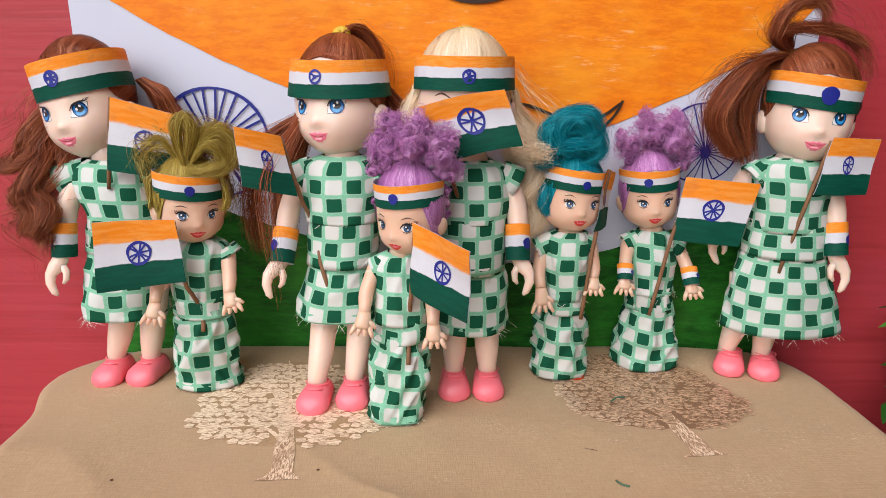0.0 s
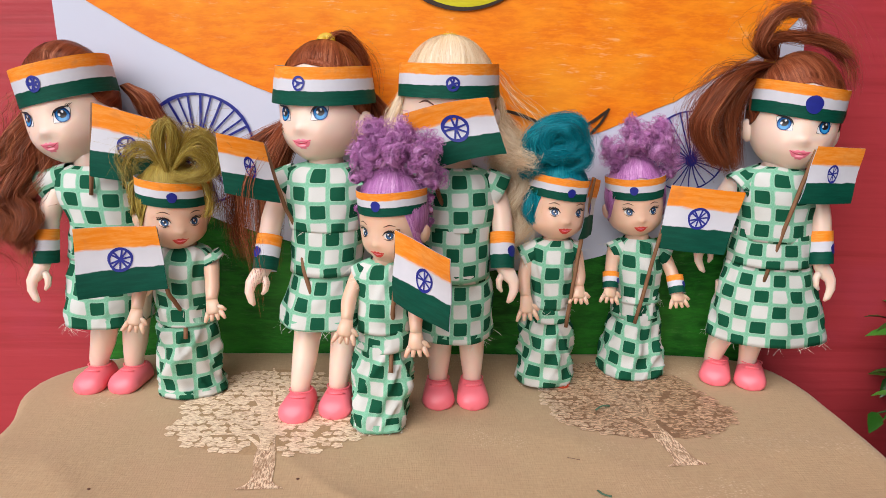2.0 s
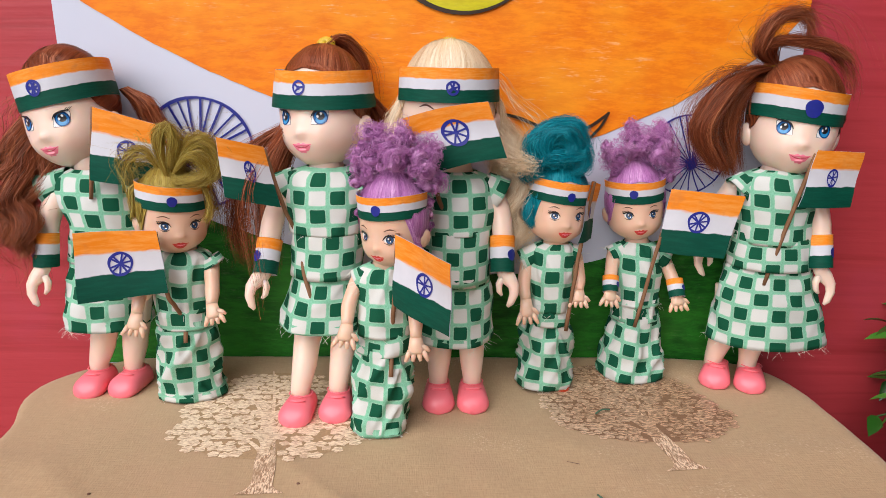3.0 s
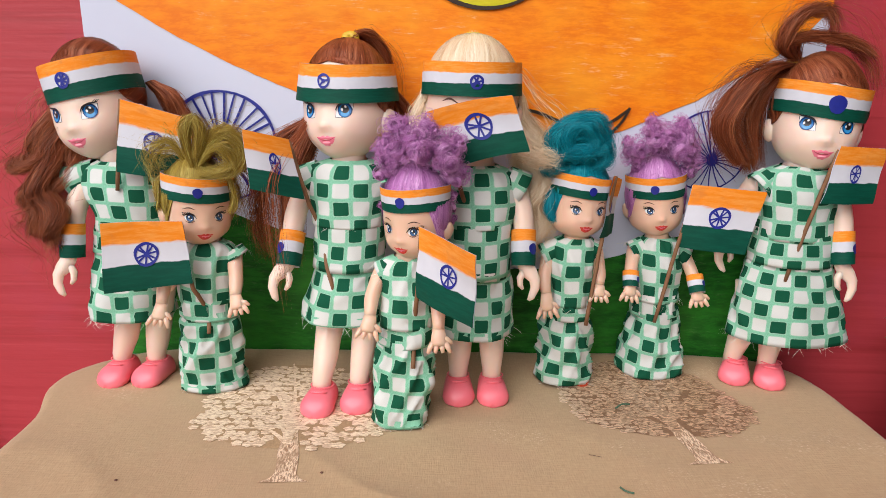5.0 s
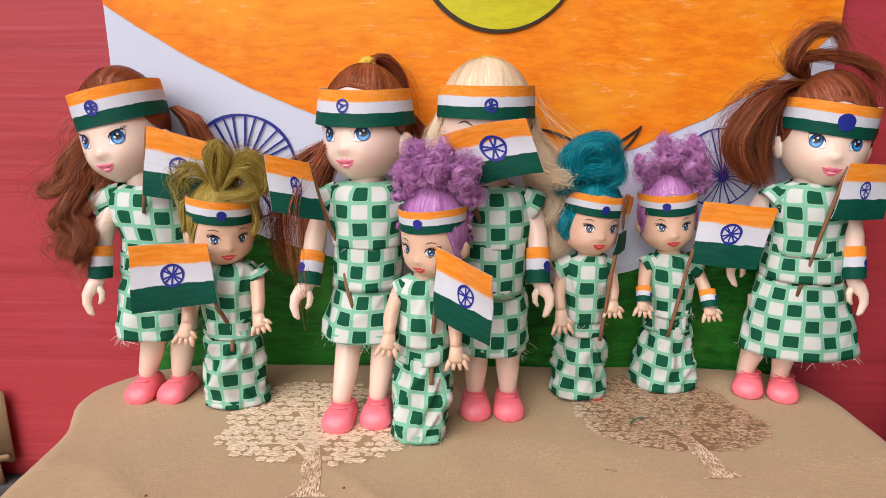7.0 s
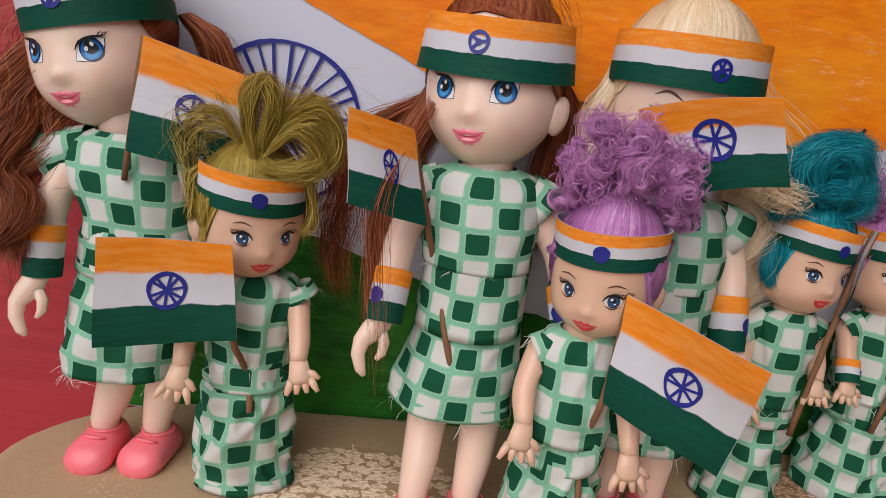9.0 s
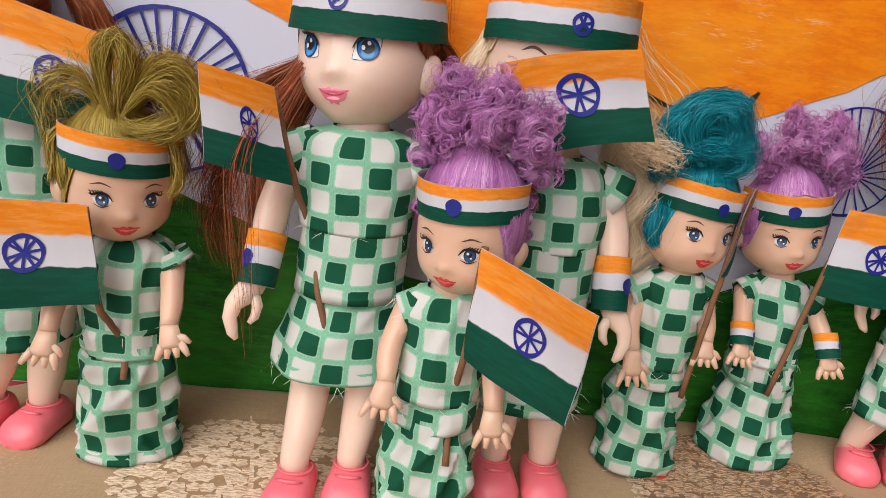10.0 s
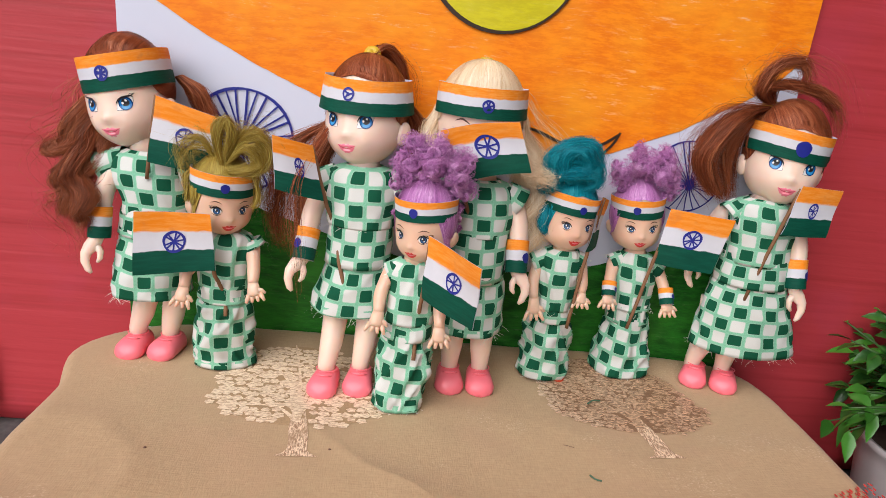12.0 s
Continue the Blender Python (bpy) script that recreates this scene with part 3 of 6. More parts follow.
def drawing():
    """A large hand-drawn tricolour sheet standing against the backdrop."""
    top, y = 0.335, 0.3095
    sheet = root("flag_drawing", pose(0.005, y, 0.0), "large crayon drawing of a tricolour flag with blue wheels", "poster")
    inv = pose(-0.005, -y, 0.0)

    def ob(name, b, label=""):
        return part(name, b, sheet, label, inv)

    def wave(x, z):
        return 0.0006 * noise.noise(Vector((x * 9, 2.2, z * 12)))

    def area(name, low, high, dy, mat, label):
        """The strip of paper between two curves z(x)."""
        b = Build()
        xs = np.linspace(-0.1868, 0.1978, 72)
        pts, k = [], 14
        for x in xs:
            z0, z1 = low(x), high(x)
            pts += [(x, y - dy + wave(x, z0 + (z1 - z0) * i / k), z0 + (z1 - z0) * i / k) for i in range(k + 1)]
        faces = []
        for c in range(71):
            for i in range(k):
                q = (c * (k + 1) + i, (c + 1) * (k + 1) + i, (c + 1) * (k + 1) + i + 1, c * (k + 1) + i + 1)
                if high(xs[c]) - low(xs[c]) > 1e-5 or high(xs[c + 1]) - low(xs[c + 1]) > 1e-5:
                    faces.append(q)
        b.add(pts, faces, mat)
        return ob(name, b, label)

    def bowl(x):
        u = np.interp(x, (-0.190, -0.165, -0.138, -0.110, -0.079, -0.04, 0.01, 0.05, 0.093, 0.133, 0.180, 0.2), (0.203, 0.187, 0.1715, 0.158, 0.1455, 0.128, 0.116, 0.118, 0.128, 0.1455, 0.1735, 0.196))
        return float(u) + 0.0006 * noise.noise(Vector((x * 130, 0.3, 0.9)))

    def hill(x):
        u = np.interp(x, (-0.19, -0.107, -0.05, 0.0, 0.05, 0.091, 0.102, 0.15, 0.2), (0.108, 0.0765, 0.058, 0.050, 0.050, 0.057, 0.060, 0.078, 0.10))
        return float(u) + 0.0012 * noise.noise(Vector((x * 160, 4.3, 0.9)))

    area("sheet", lambda x: -0.006, lambda x: top, 0.0, M["paper"], "white drawing paper")
    area("orange_band", bowl, lambda x: top - 0.0005, 0.0004, M["orange"], "orange crayon area")
    area("green_band", lambda x: -0.0055, hill, 0.0004, M["green"], "green crayon area")
    for spec in ((-0.1195, 0.1165, 0.0292, y - 0.0009, 30, 0.0014, None, 0.0032, 1.0, 0.03, 4), (0.1425, 0.1190, 0.0216, y - 0.0009, 26, 0.0009, (0.1450, 0.1140), 0.0032, 0.97, 0.03, 9)):
        rim, rays = wheel(*spec)
        w = ob("wheel", rim, "blue pen wheel")
        for s in rays:
            part("spoke", s, w)
    cx, cz, r = 0.0185, 0.2318, 0.0425
    d = Build()
    d.add([(cx, y - 0.0012, cz)] + [(cx + r * math.cos(a), y - 0.0012, cz + r * math.sin(a)) for a in np.linspace(0, 2 * math.pi, 49)], [(0, i, i + 1) for i in range(1, 49)], M["yellow"])
    ob("disc", d, "yellow crayon disc")
    d = Build()
    flat_ribbon(d, [(cx + r * math.cos(a), cz + r * math.sin(a)) for a in np.linspace(0, 2 * math.pi, 61)], [0.0019 + 0.0005 * math.sin(2 * a) for a in np.linspace(0, 2 * math.pi, 61)], y - 0.0016, M["marker"], True)
    ob("outline", d, "black marker outline")
    d = Build()
    flat_ribbon(d, spline([(-0.05, 0.152), (-0.023, 0.139), (0.01, 0.137), (0.042, 0.139), (0.063, 0.1325), (0.078, 0.1305), (0.088, 0.1335), (0.0975, 0.1405)], 40), [0.0013 + 0.0005 * math.sin(i * 0.4) for i in range(40)], y - 0.0015, M["marker"])
    flat_ribbon(d, spline([(0.0975, 0.1412), (0.094, 0.134), (0.0885, 0.1275)], 8), 0.0015, y - 0.0017, M["marker"])
    ob("curved_line", d, "black marker line")


drawing()


def carton_flap():
    """Folded brown cardboard leaning on the backdrop."""
    t = root("carton", pose(-0.30, 0.3085, -0.082), "brown corrugated cardboard carton with open flap on the floor", "carton")
    b = Build()
    box(b, -0.12, 0.0252, -0.0015, 0.0015, 0.014, 0.062, M["board"], None, 0.0008)
    part("panel", b, t)
    b = Build()
    box(b, -0.12, 0.0190, -0.0016, 0.0016, 0.0, 0.017, M["board"], pose(0, -0.0035, 0, 6, 0, 0), 0.0008)
    part("flap", b, t)
    b = Build()
    box(b, -0.12, 0.0256, -0.0012, 0.0012, 0.0, 0.004, M["board"], pose(0, -0.0035, 0.012, 0, -12, 0), 0.0006)
    part("fold", b, t)


carton_flap()


def plant(x, y):
    """A small artificial shrub: a tapered pot and many pointed leaves on stems."""
    rg = random.Random(5)
    t = root("potted_plant", pose(x, y, -0.082), "artificial green leafy plant in off-white pot on the floor", "plant")
    b = Build()
    prof = ((0.037, 0.0), (0.0385, 0.002), (0.0435, 0.042), (0.0445, 0.050), (0.0455, 0.051), (0.0455, 0.055), (0.043, 0.055), (0.042, 0.049))
    b.loft([[(r * math.cos(a), r * math.sin(a), z) for a in np.linspace(0, 2 * math.pi, 41)[:-1]] for r, z in prof], M["pot"], None, True, True, False)
    part("pot", b, t)
    b = Build()
    b.ball((0, 0, 0.050), (0.042, 0.042, 0.006), M["soil"])
    part("soil", b, t)
    st, lf = Build(), Build()
    for i in range(260):
        a, el = rg.uniform(0, 6.283), rg.uniform(-0.40, 1.40)
        L = rg.uniform(0.034, 0.080) * (1.0 if el < 0.9 else 1.05)
        d = Vector((math.cos(a) * math.cos(el), math.sin(a) * math.cos(el), math.sin(el)))
        base = Vector((rg.uniform(-0.012, 0.012), rg.uniform(-0.012, 0.012), 0.062))
        tip = base + d * L + Vector((0, 0, 0.022))
        line = spline([base, base.lerp(tip, 0.5) + Vector((0, 0, 0.012)), tip], 7)
        st.tube(line, [0.0012, 0.0011, 0.001, 0.0009, 0.0008, 0.0007, 0.0005], M["stem"], None, 5)
        for k in range(9):
            q = rg.uniform(0.35, 1.0) if k else 1.0
            p = Vector(line[int(q * 6)])
            dirn = (d + Vector((rg.uniform(-1, 1), rg.uniform(-1, 1), rg.uniform(-0.8, 0.7)))).normalized()
            n = dirn.cross(Vector((rg.uniform(-1, 1), rg.uniform(-1, 1), 1.5))).normalized()
            up = n.cross(dirn).normalized()
            LL, W = rg.uniform(0.012, 0.018), rg.uniform(0.0030, 0.0044)
            vs = []
            for s, w in ((0.0, 0.08), (0.2, 0.7), (0.45, 1.0), (0.75, 0.62), (1.0, 0.03)):
                c = p + dirn * (LL * s) - Vector((0, 0, LL * 0.25 * s * s))
                vs += [c - n * W * w + up * W * 0.35 * w, c, c + n * W * w + up * W * 0.35 * w]
            lf.add([v[:] for v in vs], [(3 * r + c, 3 * r + c + 1, 3 * r + c + 4, 3 * r + c + 3) for r in range(4) for c in range(2)], M["leaf"])
    part("stem", st, t)
    tagged(part("foliage", lf, t, "many glossy pointed green leaves"), kind="stuff")


plant(0.321, 0.264)


# ---- dolls ----
PITCH = 0.0081
PROFILE = ((0.0, 0.15, 0.22, 0.06), (0.025, 0.35, 0.47, 0.20), (0.07, 0.55, 0.67, 0.38), (0.14, 0.75, 0.82, 0.58), (0.22, 0.89, 0.91, 0.76), (0.32, 0.97, 0.95, 0.91), (0.45, 1.0, 0.97, 0.98), (0.58, 1.0, 0.97, 1.0), (0.70, 0.96, 0.93, 0.97), (0.82, 0.82, 0.80, 0.84), (0.92, 0.58, 0.57, 0.60), (0.98, 0.28, 0.28, 0.30), (1.0, 0.04, 0.04, 0.04))
PT = np.array(PROFILE)

FINE = np.linspace(0, 1, 201)
CURVES = []
for _col in (1, 2, 3):
    _v = np.interp(FINE, PT[:, 0], PT[:, _col])
    for _ in range(2):
        _v[8:-8] = np.convolve(_v, np.ones(9) / 9, "same")[8:-8]
    CURVES.append(_v)


def smooth(t, col):
    return float(np.interp(t, FINE, CURVES[col - 1]))


class Head:
    """Skull and face in its own frame: chin at the origin, face towards -y."""

    def __init__(self, h, w, d, at):
        self.h, self.w, self.d, self.at = h, w, d, at
        self.tone = M["skin"] if w > 0.018 else M["tan"]

    def radii(self, t):
        t = min(1.0, max(0.0, t))
        full = 1.0 if self.tone == M["skin"] else 1.0 + 0.13 * math.exp(-((t - 0.13) / 0.11) ** 2)
        return self.w * smooth(t, 1) * full, self.d * smooth(t, 2), self.d * smooth(t, 3)

    def point(self, th, t, grow=0.0):
        """th: angle from the face, positive to +x."""
        rx, rf, rb = self.radii(t)
        c = math.cos(th)
        x = (rx + grow) * math.sin(th)
        y = -((rf if c > 0 else rb) + grow) * c
        z = self.h * t + grow * max(0, t - 0.6) * 2
        if c > 0:
            y -= self.bump(x, t)
        return (x, y, z)

    def bump(self, x, t):
        u = x / self.w
        nose = 0.13 * self.w * math.exp(-(u / 0.115) ** 2 - ((t - 0.258) / 0.036) ** 2) + 0.045 * self.w * math.exp(-(u / 0.13) ** 2 - ((t - 0.33) / 0.07) ** 2)
        cheek = 0.05 * self.w * math.exp(-((abs(u) - 0.42) / 0.22) ** 2 - ((t - 0.2) / 0.1) ** 2)
        lips = 0.055 * self.w * (math.exp(-(u / 0.2) ** 2 - ((t - 0.118) / 0.018) ** 2) + 0.8 * math.exp(-(u / 0.22) ** 2 - ((t - 0.165) / 0.016) ** 2)) + 0.05 * self.w * math.exp(-(u / 0.24) ** 2 - ((t - 0.05) / 0.03) ** 2)
        socket = -0.055 * self.w * math.exp(-((abs(u) - 0.44) / 0.2) ** 2 - ((t - 0.39) / 0.06) ** 2)
        return nose + cheek + lips + socket

    def front(self, x, z, lift):
        t = z / self.h
        rx, rf, _ = self.radii(t)
        s = math.sqrt(max(0.0, 1 - (x / rx) ** 2))
        return (x, -rf * s - self.bump(x, t) - lift, z)

    def skull(self, b):
        ts = np.concatenate([np.linspace(0, 0.06, 4)[:-1], np.linspace(0.06, 0.9, 34), np.linspace(0.93, 1, 4)])
        b.loft([[self.point(2 * math.pi * j / 48 - math.pi, t) for j in range(48)] for t in ts], self.tone, self.at, True, True, True)

    def spot(self, b, outline, mat, lift):
        """A painted patch that follows the face; outline in (x, z)."""
        o = np.asarray(outline, float)
        c = o.mean(0)
        n = len(o)
        pts = [self.front(*c, lift)]
        rows = 6
        for s in range(1, rows + 1):
            pts += [self.front(*(c + (p - c) * s / rows), lift) for p in o]
        faces = [(0, 1 + i, 1 + (i + 1) % n) for i in range(n)] + [(1 + q * n + i, 1 + (q + 1) * n + i, 1 + (q + 1) * n + (i + 1) % n, 1 + q * n + (i + 1) % n) for q in range(rows - 1) for i in range(n)]
        b.add(pts, faces, mat, None, self.at)

    def line(self, b, pts, w, mat, lift):
        p = spline(pts, 9)
        d = np.gradient(p, axis=0)
        d /= np.linalg.norm(d, axis=1, keepdims=True)
        n = np.stack([-d[:, 1], d[:, 0]], 1)
        ww = w * np.sin(np.linspace(0.25, math.pi - 0.15, 9))[:, None] / 2
        o = np.concatenate([p + n * ww, (p - n * ww)[::-1]])
        k = len(p)
        b.add([self.front(x, z, lift) for x, z in o], [(i, i + 1, 2 * k - 2 - i, 2 * k - 1 - i) for i in range(k - 1)], mat, None, self.at)


def oval(cx, cz, rx, rz, n=20, tip=0.0, turn=0.0):
    out = []
    for a in np.linspace(0, 2 * math.pi, n + 1)[:-1]:
        x, z = rx * math.cos(a), rz * math.sin(a) * (1 - tip * abs(math.cos(a)) ** 2)
        out.append((cx + x * math.cos(turn) - z * math.sin(turn), cz + x * math.sin(turn) + z * math.cos(turn)))
    return out


def face(b, hd, big, glance=0.0, low=0.0):
    """Painted eyes, brows and lips, and moulded ears."""
    w, h = hd.w, hd.h
    L = 0.00011
    ez, ex = ((0.395 - low) * h, 0.43 * w) if big else (0.375 * h, 0.42 * w)
    for s in (-1, 1):
        rx, rz = (0.172 * w, 0.158 * w) if big else (0.155 * w, 0.122 * w)

        def q(u, v):
            return (s * (ex + u * rx), ez + (v + (0.09 if big else 0.0) * u) * rz)

        if big:
            edge = [q(-0.86, 0.10), q(-0.62, 0.52), q(-0.20, 0.74), q(0.30, 0.88), q(0.80, 0.94), q(1.02, 0.80), q(0.98, 0.30), q(0.82, -0.25), q(0.52, -0.72), q(0.05, -0.96), q(-0.45, -1.0), q(-0.95, -0.92), q(-0.93, -0.40)]
            hd.spot(b, [(s * ex + (x - s * ex) * 1.05, ez + (z - ez) * 1.05) for x, z in edge], M["black"], 0.6 * L)
            hd.spot(b, edge, M["white"], 1.4 * L)
            ir, ix, iz = rz * 1.04, s * (ex + 0.10 * rx) + glance * rx, ez + 0.0 * rz
            hd.spot(b, oval(ix, iz, ir * 0.88, ir), M["deep_blue"], 3 * L)
            hd.spot(b, oval(ix, iz - ir * 0.08, ir * 0.74, ir * 0.82), M["blue_eye"], 4 * L)
            hd.spot(b, oval(ix, iz - ir * 0.34, ir * 0.50, ir * 0.48), M["light_blue"], 4.6 * L)
            hd.spot(b, oval(ix, iz + ir * 0.12, ir * 0.50, ir * 0.54), M["black"], 5.4 * L)
            hd.spot(b, oval(ix + ir * 0.10, iz + ir * 0.40, ir * 0.15, ir * 0.17, 10), M["white"], 6.2 * L)
            hd.spot(b, oval(ix - ir * 0.34, iz + ir * 0.02, ir * 0.14, ir * 0.20, 10), M["white"], 6.2 * L)
            hd.line(b, [q(-0.95, -0.05), q(-0.66, 0.54), q(-0.20, 0.80), q(0.35, 0.95), q(0.90, 1.00), q(1.20, 1.10)], 0.0009, M["black"], 7 * L)
            for u in (0.70, 0.95, 1.12):
                hd.line(b, [q(u, 1.0), q(u + 0.12, 1.22), q(u + 0.32, 1.38)], 0.0003, M["black"], 7 * L)
            hd.line(b, [q(-0.8, 2.2), q(0.3, 2.75), q(1.2, 2.3)], 0.0009, M["brow"], L)
        else:
            hd.spot(b, oval(s * ex, ez, rx * 0.94, rz * 0.92, tip=0.3, turn=s * 0.16), M["white"], L)
            ir, ix = rz * 0.98, s * ex + glance * rx
            hd.spot(b, oval(ix, ez, ir * 0.86, ir), M["black"], 3 * L)
            hd.spot(b, oval(ix, ez - ir * 0.05, ir * 0.72, ir * 0.84), M["grey_eye"], 4 * L)
            hd.spot(b, oval(ix, ez + ir * 0.1, ir * 0.36, ir * 0.4), M["black"], 5 * L)
            hd.spot(b, oval(ix - ir * 0.25, ez + ir * 0.3, ir * 0.2, ir * 0.22, 10), M["white"], 6 * L)
            hd.spot(b, oval(ix + ir * 0.25, ez - ir * 0.35, ir * 0.14, ir * 0.14, 8), M["white"], 6 * L)
            hd.line(b, [q(-1.05, -0.1), q(-0.5, 0.85), q(0.3, 1.08), q(1.05, 0.7), q(1.35, 1.0)], 0.0008, M["black"], 7 * L)
            for n in range(5):
                u = -0.1 + 0.30 * n
                hd.line(b, [q(u, 1.05 - 0.08 * n), q(u + 0.16, 1.30), q(u + 0.34, 1.48 - 0.04 * n)], 0.00032, M["black"], 7 * L)
            hd.line(b, [q(-0.8, -0.75), q(0.1, -1.12), q(0.95, -0.65)], 0.00032, M["black"], 5 * L)
            hd.line(b, [q(-0.9, 2.0), q(0.2, 2.55), q(1.3, 2.2)], 0.0005, M["brow"], L)
    lz, lw, lh = (0.140 * h, 0.245 * w, 0.122 * w) if big else (0.145 * h, 0.245 * w, 0.108 * w)
    lip = M["pink_lip" if big else "red_lip"]
    hd.spot(b, [(-lw, lz + lh * 0.75), (-lw * 0.66, lz - lh * 0.25), (-lw * 0.3, lz - lh * 0.85), (0, lz - lh), (lw * 0.3, lz - lh * 0.85), (lw * 0.66, lz - lh * 0.25), (lw, lz + lh * 0.75), (lw * 0.5, lz + lh * 0.72), (lw * 0.22, lz + lh * 0.95), (0, lz + lh * 0.72), (-lw * 0.22, lz + lh * 0.95), (-lw * 0.5, lz + lh * 0.72)], lip, L)
    if big:
        hd.line(b, [(-lw * 0.95, lz + lh * 0.70), (-lw * 0.45, lz + lh * 0.20), (0, lz + lh * 0.10), (lw * 0.45, lz + lh * 0.20), (lw * 0.95, lz + lh * 0.70)], 0.00036, M["dark_pink"], 3 * L)
        # paler lower lip, with its highlight painted in as colour
        hd.spot(b, oval(0, lz - lh * 0.26, lw * 0.40, lh * 0.16), M["pale_lip"], 2.5 * L)
    else:
        hd.spot(b, [(-lw * 0.62, lz + lh * 0.45), (0, lz - lh * 0.25), (lw * 0.62, lz + lh * 0.45), (0, lz + lh * 0.3)], M["pink_lip"], 2.5 * L)
    for s in (-1, 1):
        m = hd.at @ Matrix.Translation((s * hd.radii(0.34)[0] * 1.03, 0.0025, hd.h * 0.335)) @ pose(0, 0, 0, 0, s * 12, s * -20)
        b.ball((0, 0, 0), (0.12 * w, 0.21 * w, 0.29 * w), hd.tone, m, 12, 8)


def garment(b, levels, lean, rows, seed, crease=0.0007, folds=(0, 0.0), uv0=(0.0, 0.0), hem=True, n=72, slant=0.0, sway=0.12):
    """A wrapped tube of printed cloth. levels: (z, middle x, half width, half depth); lean(z): middle y."""
    lv = spline(levels, rows)
    ref = float(np.mean(np.sqrt((lv[:, 2] ** 2 + lv[:, 3] ** 2) / 2))) * 1.04
    rings, uvs, run = [], [], uv0[1]
    for i, (z, cx, rx, ry) in enumerate(lv):
        if i:
            run += abs(lv[i, 0] - lv[i - 1, 0]) / PITCH
        f = i / (rows - 1)
        ring = []
        for j in range(n):
            th = 2 * math.pi * j / n - math.pi
            q = Vector((math.sin(th) * rx * 75, z * 75, seed * 5.3 + math.cos(th)))
            w = crease * (noise.noise(q) + 0.6 * noise.noise(Vector((q.x * 0.5 + z * 60, q.y * 2.1, seed))) + 0.9 * noise.noise(Vector((th * 2.2 + z * 45, z * 38, seed * 1.7)))) + folds[1] * f * f * math.sin(folds[0] * th + seed)
            side = 1 if noise.noise(Vector((th * 0.8, z * 18, seed * 2.3))) > 0 else -1
            ridge = max(0.0, 1 - 2.2 * abs(noise.noise(Vector((th * 1.5 + side * z * 55, z * 26, seed * 3.1))))) ** 2
            w += crease * 1.5 * (ridge - 0.35) * min(1.0, 4 * f, 0.35 + 4 * (1 - f))
            ring.append((cx + (rx + w) * math.sin(th), lean(z) - (ry + w) * math.cos(th), z + 0.35 * w))
        rings.append(ring)
        row = []
        for j in range(n + 1):
            th = 2 * math.pi * j / n - math.pi
            du = sway * noise.noise(Vector((th * 0.9, z * 34, seed + 0.5)))
            dv = sway * noise.noise(Vector((th * 1.3, z * 22, seed + 8.5))) + slant * th
            row.append((th * ref / PITCH + uv0[0] + du, run + dv))
        uvs.append(row)
    if hem:
        cx = lv[-1, 1]
        cy = lean(lv[-1, 0])
        for dz, s in ((0.0001, 0.97), (0.004, 0.955)):
            rings.append([(cx + (x - cx) * s, cy + (y - cy) * s, z + dz) for x, y, z in rings[rows - 1]])
            uvs.append(uvs[rows - 1])
    b.loft(rings, M["fabric"], None, True, False, False, uvs)
    return rings


def fray(b, ring, count, length, seed, side=None):
    """Loose threads along a cut edge."""
    rg = np.random.RandomState(seed)
    out = []
    for _ in range(count):
        p = np.array(ring[rg.randint(len(ring))])
        if side is not None and p[1] > side:
            continue
        d = np.array([rg.normal(0, 0.9), -0.2 + rg.normal(0, 0.25), -0.5 + rg.normal(0, 0.35)])
        d *= length * rg.uniform(0.3, 1.0) / np.linalg.norm(d)
        out.append(spline([p, p + d * 0.5 + rg.normal(0, length * 0.04, 3), p + d], 5))
    if out:
        b.strands(np.array(out), 0.00008, M["thread"])


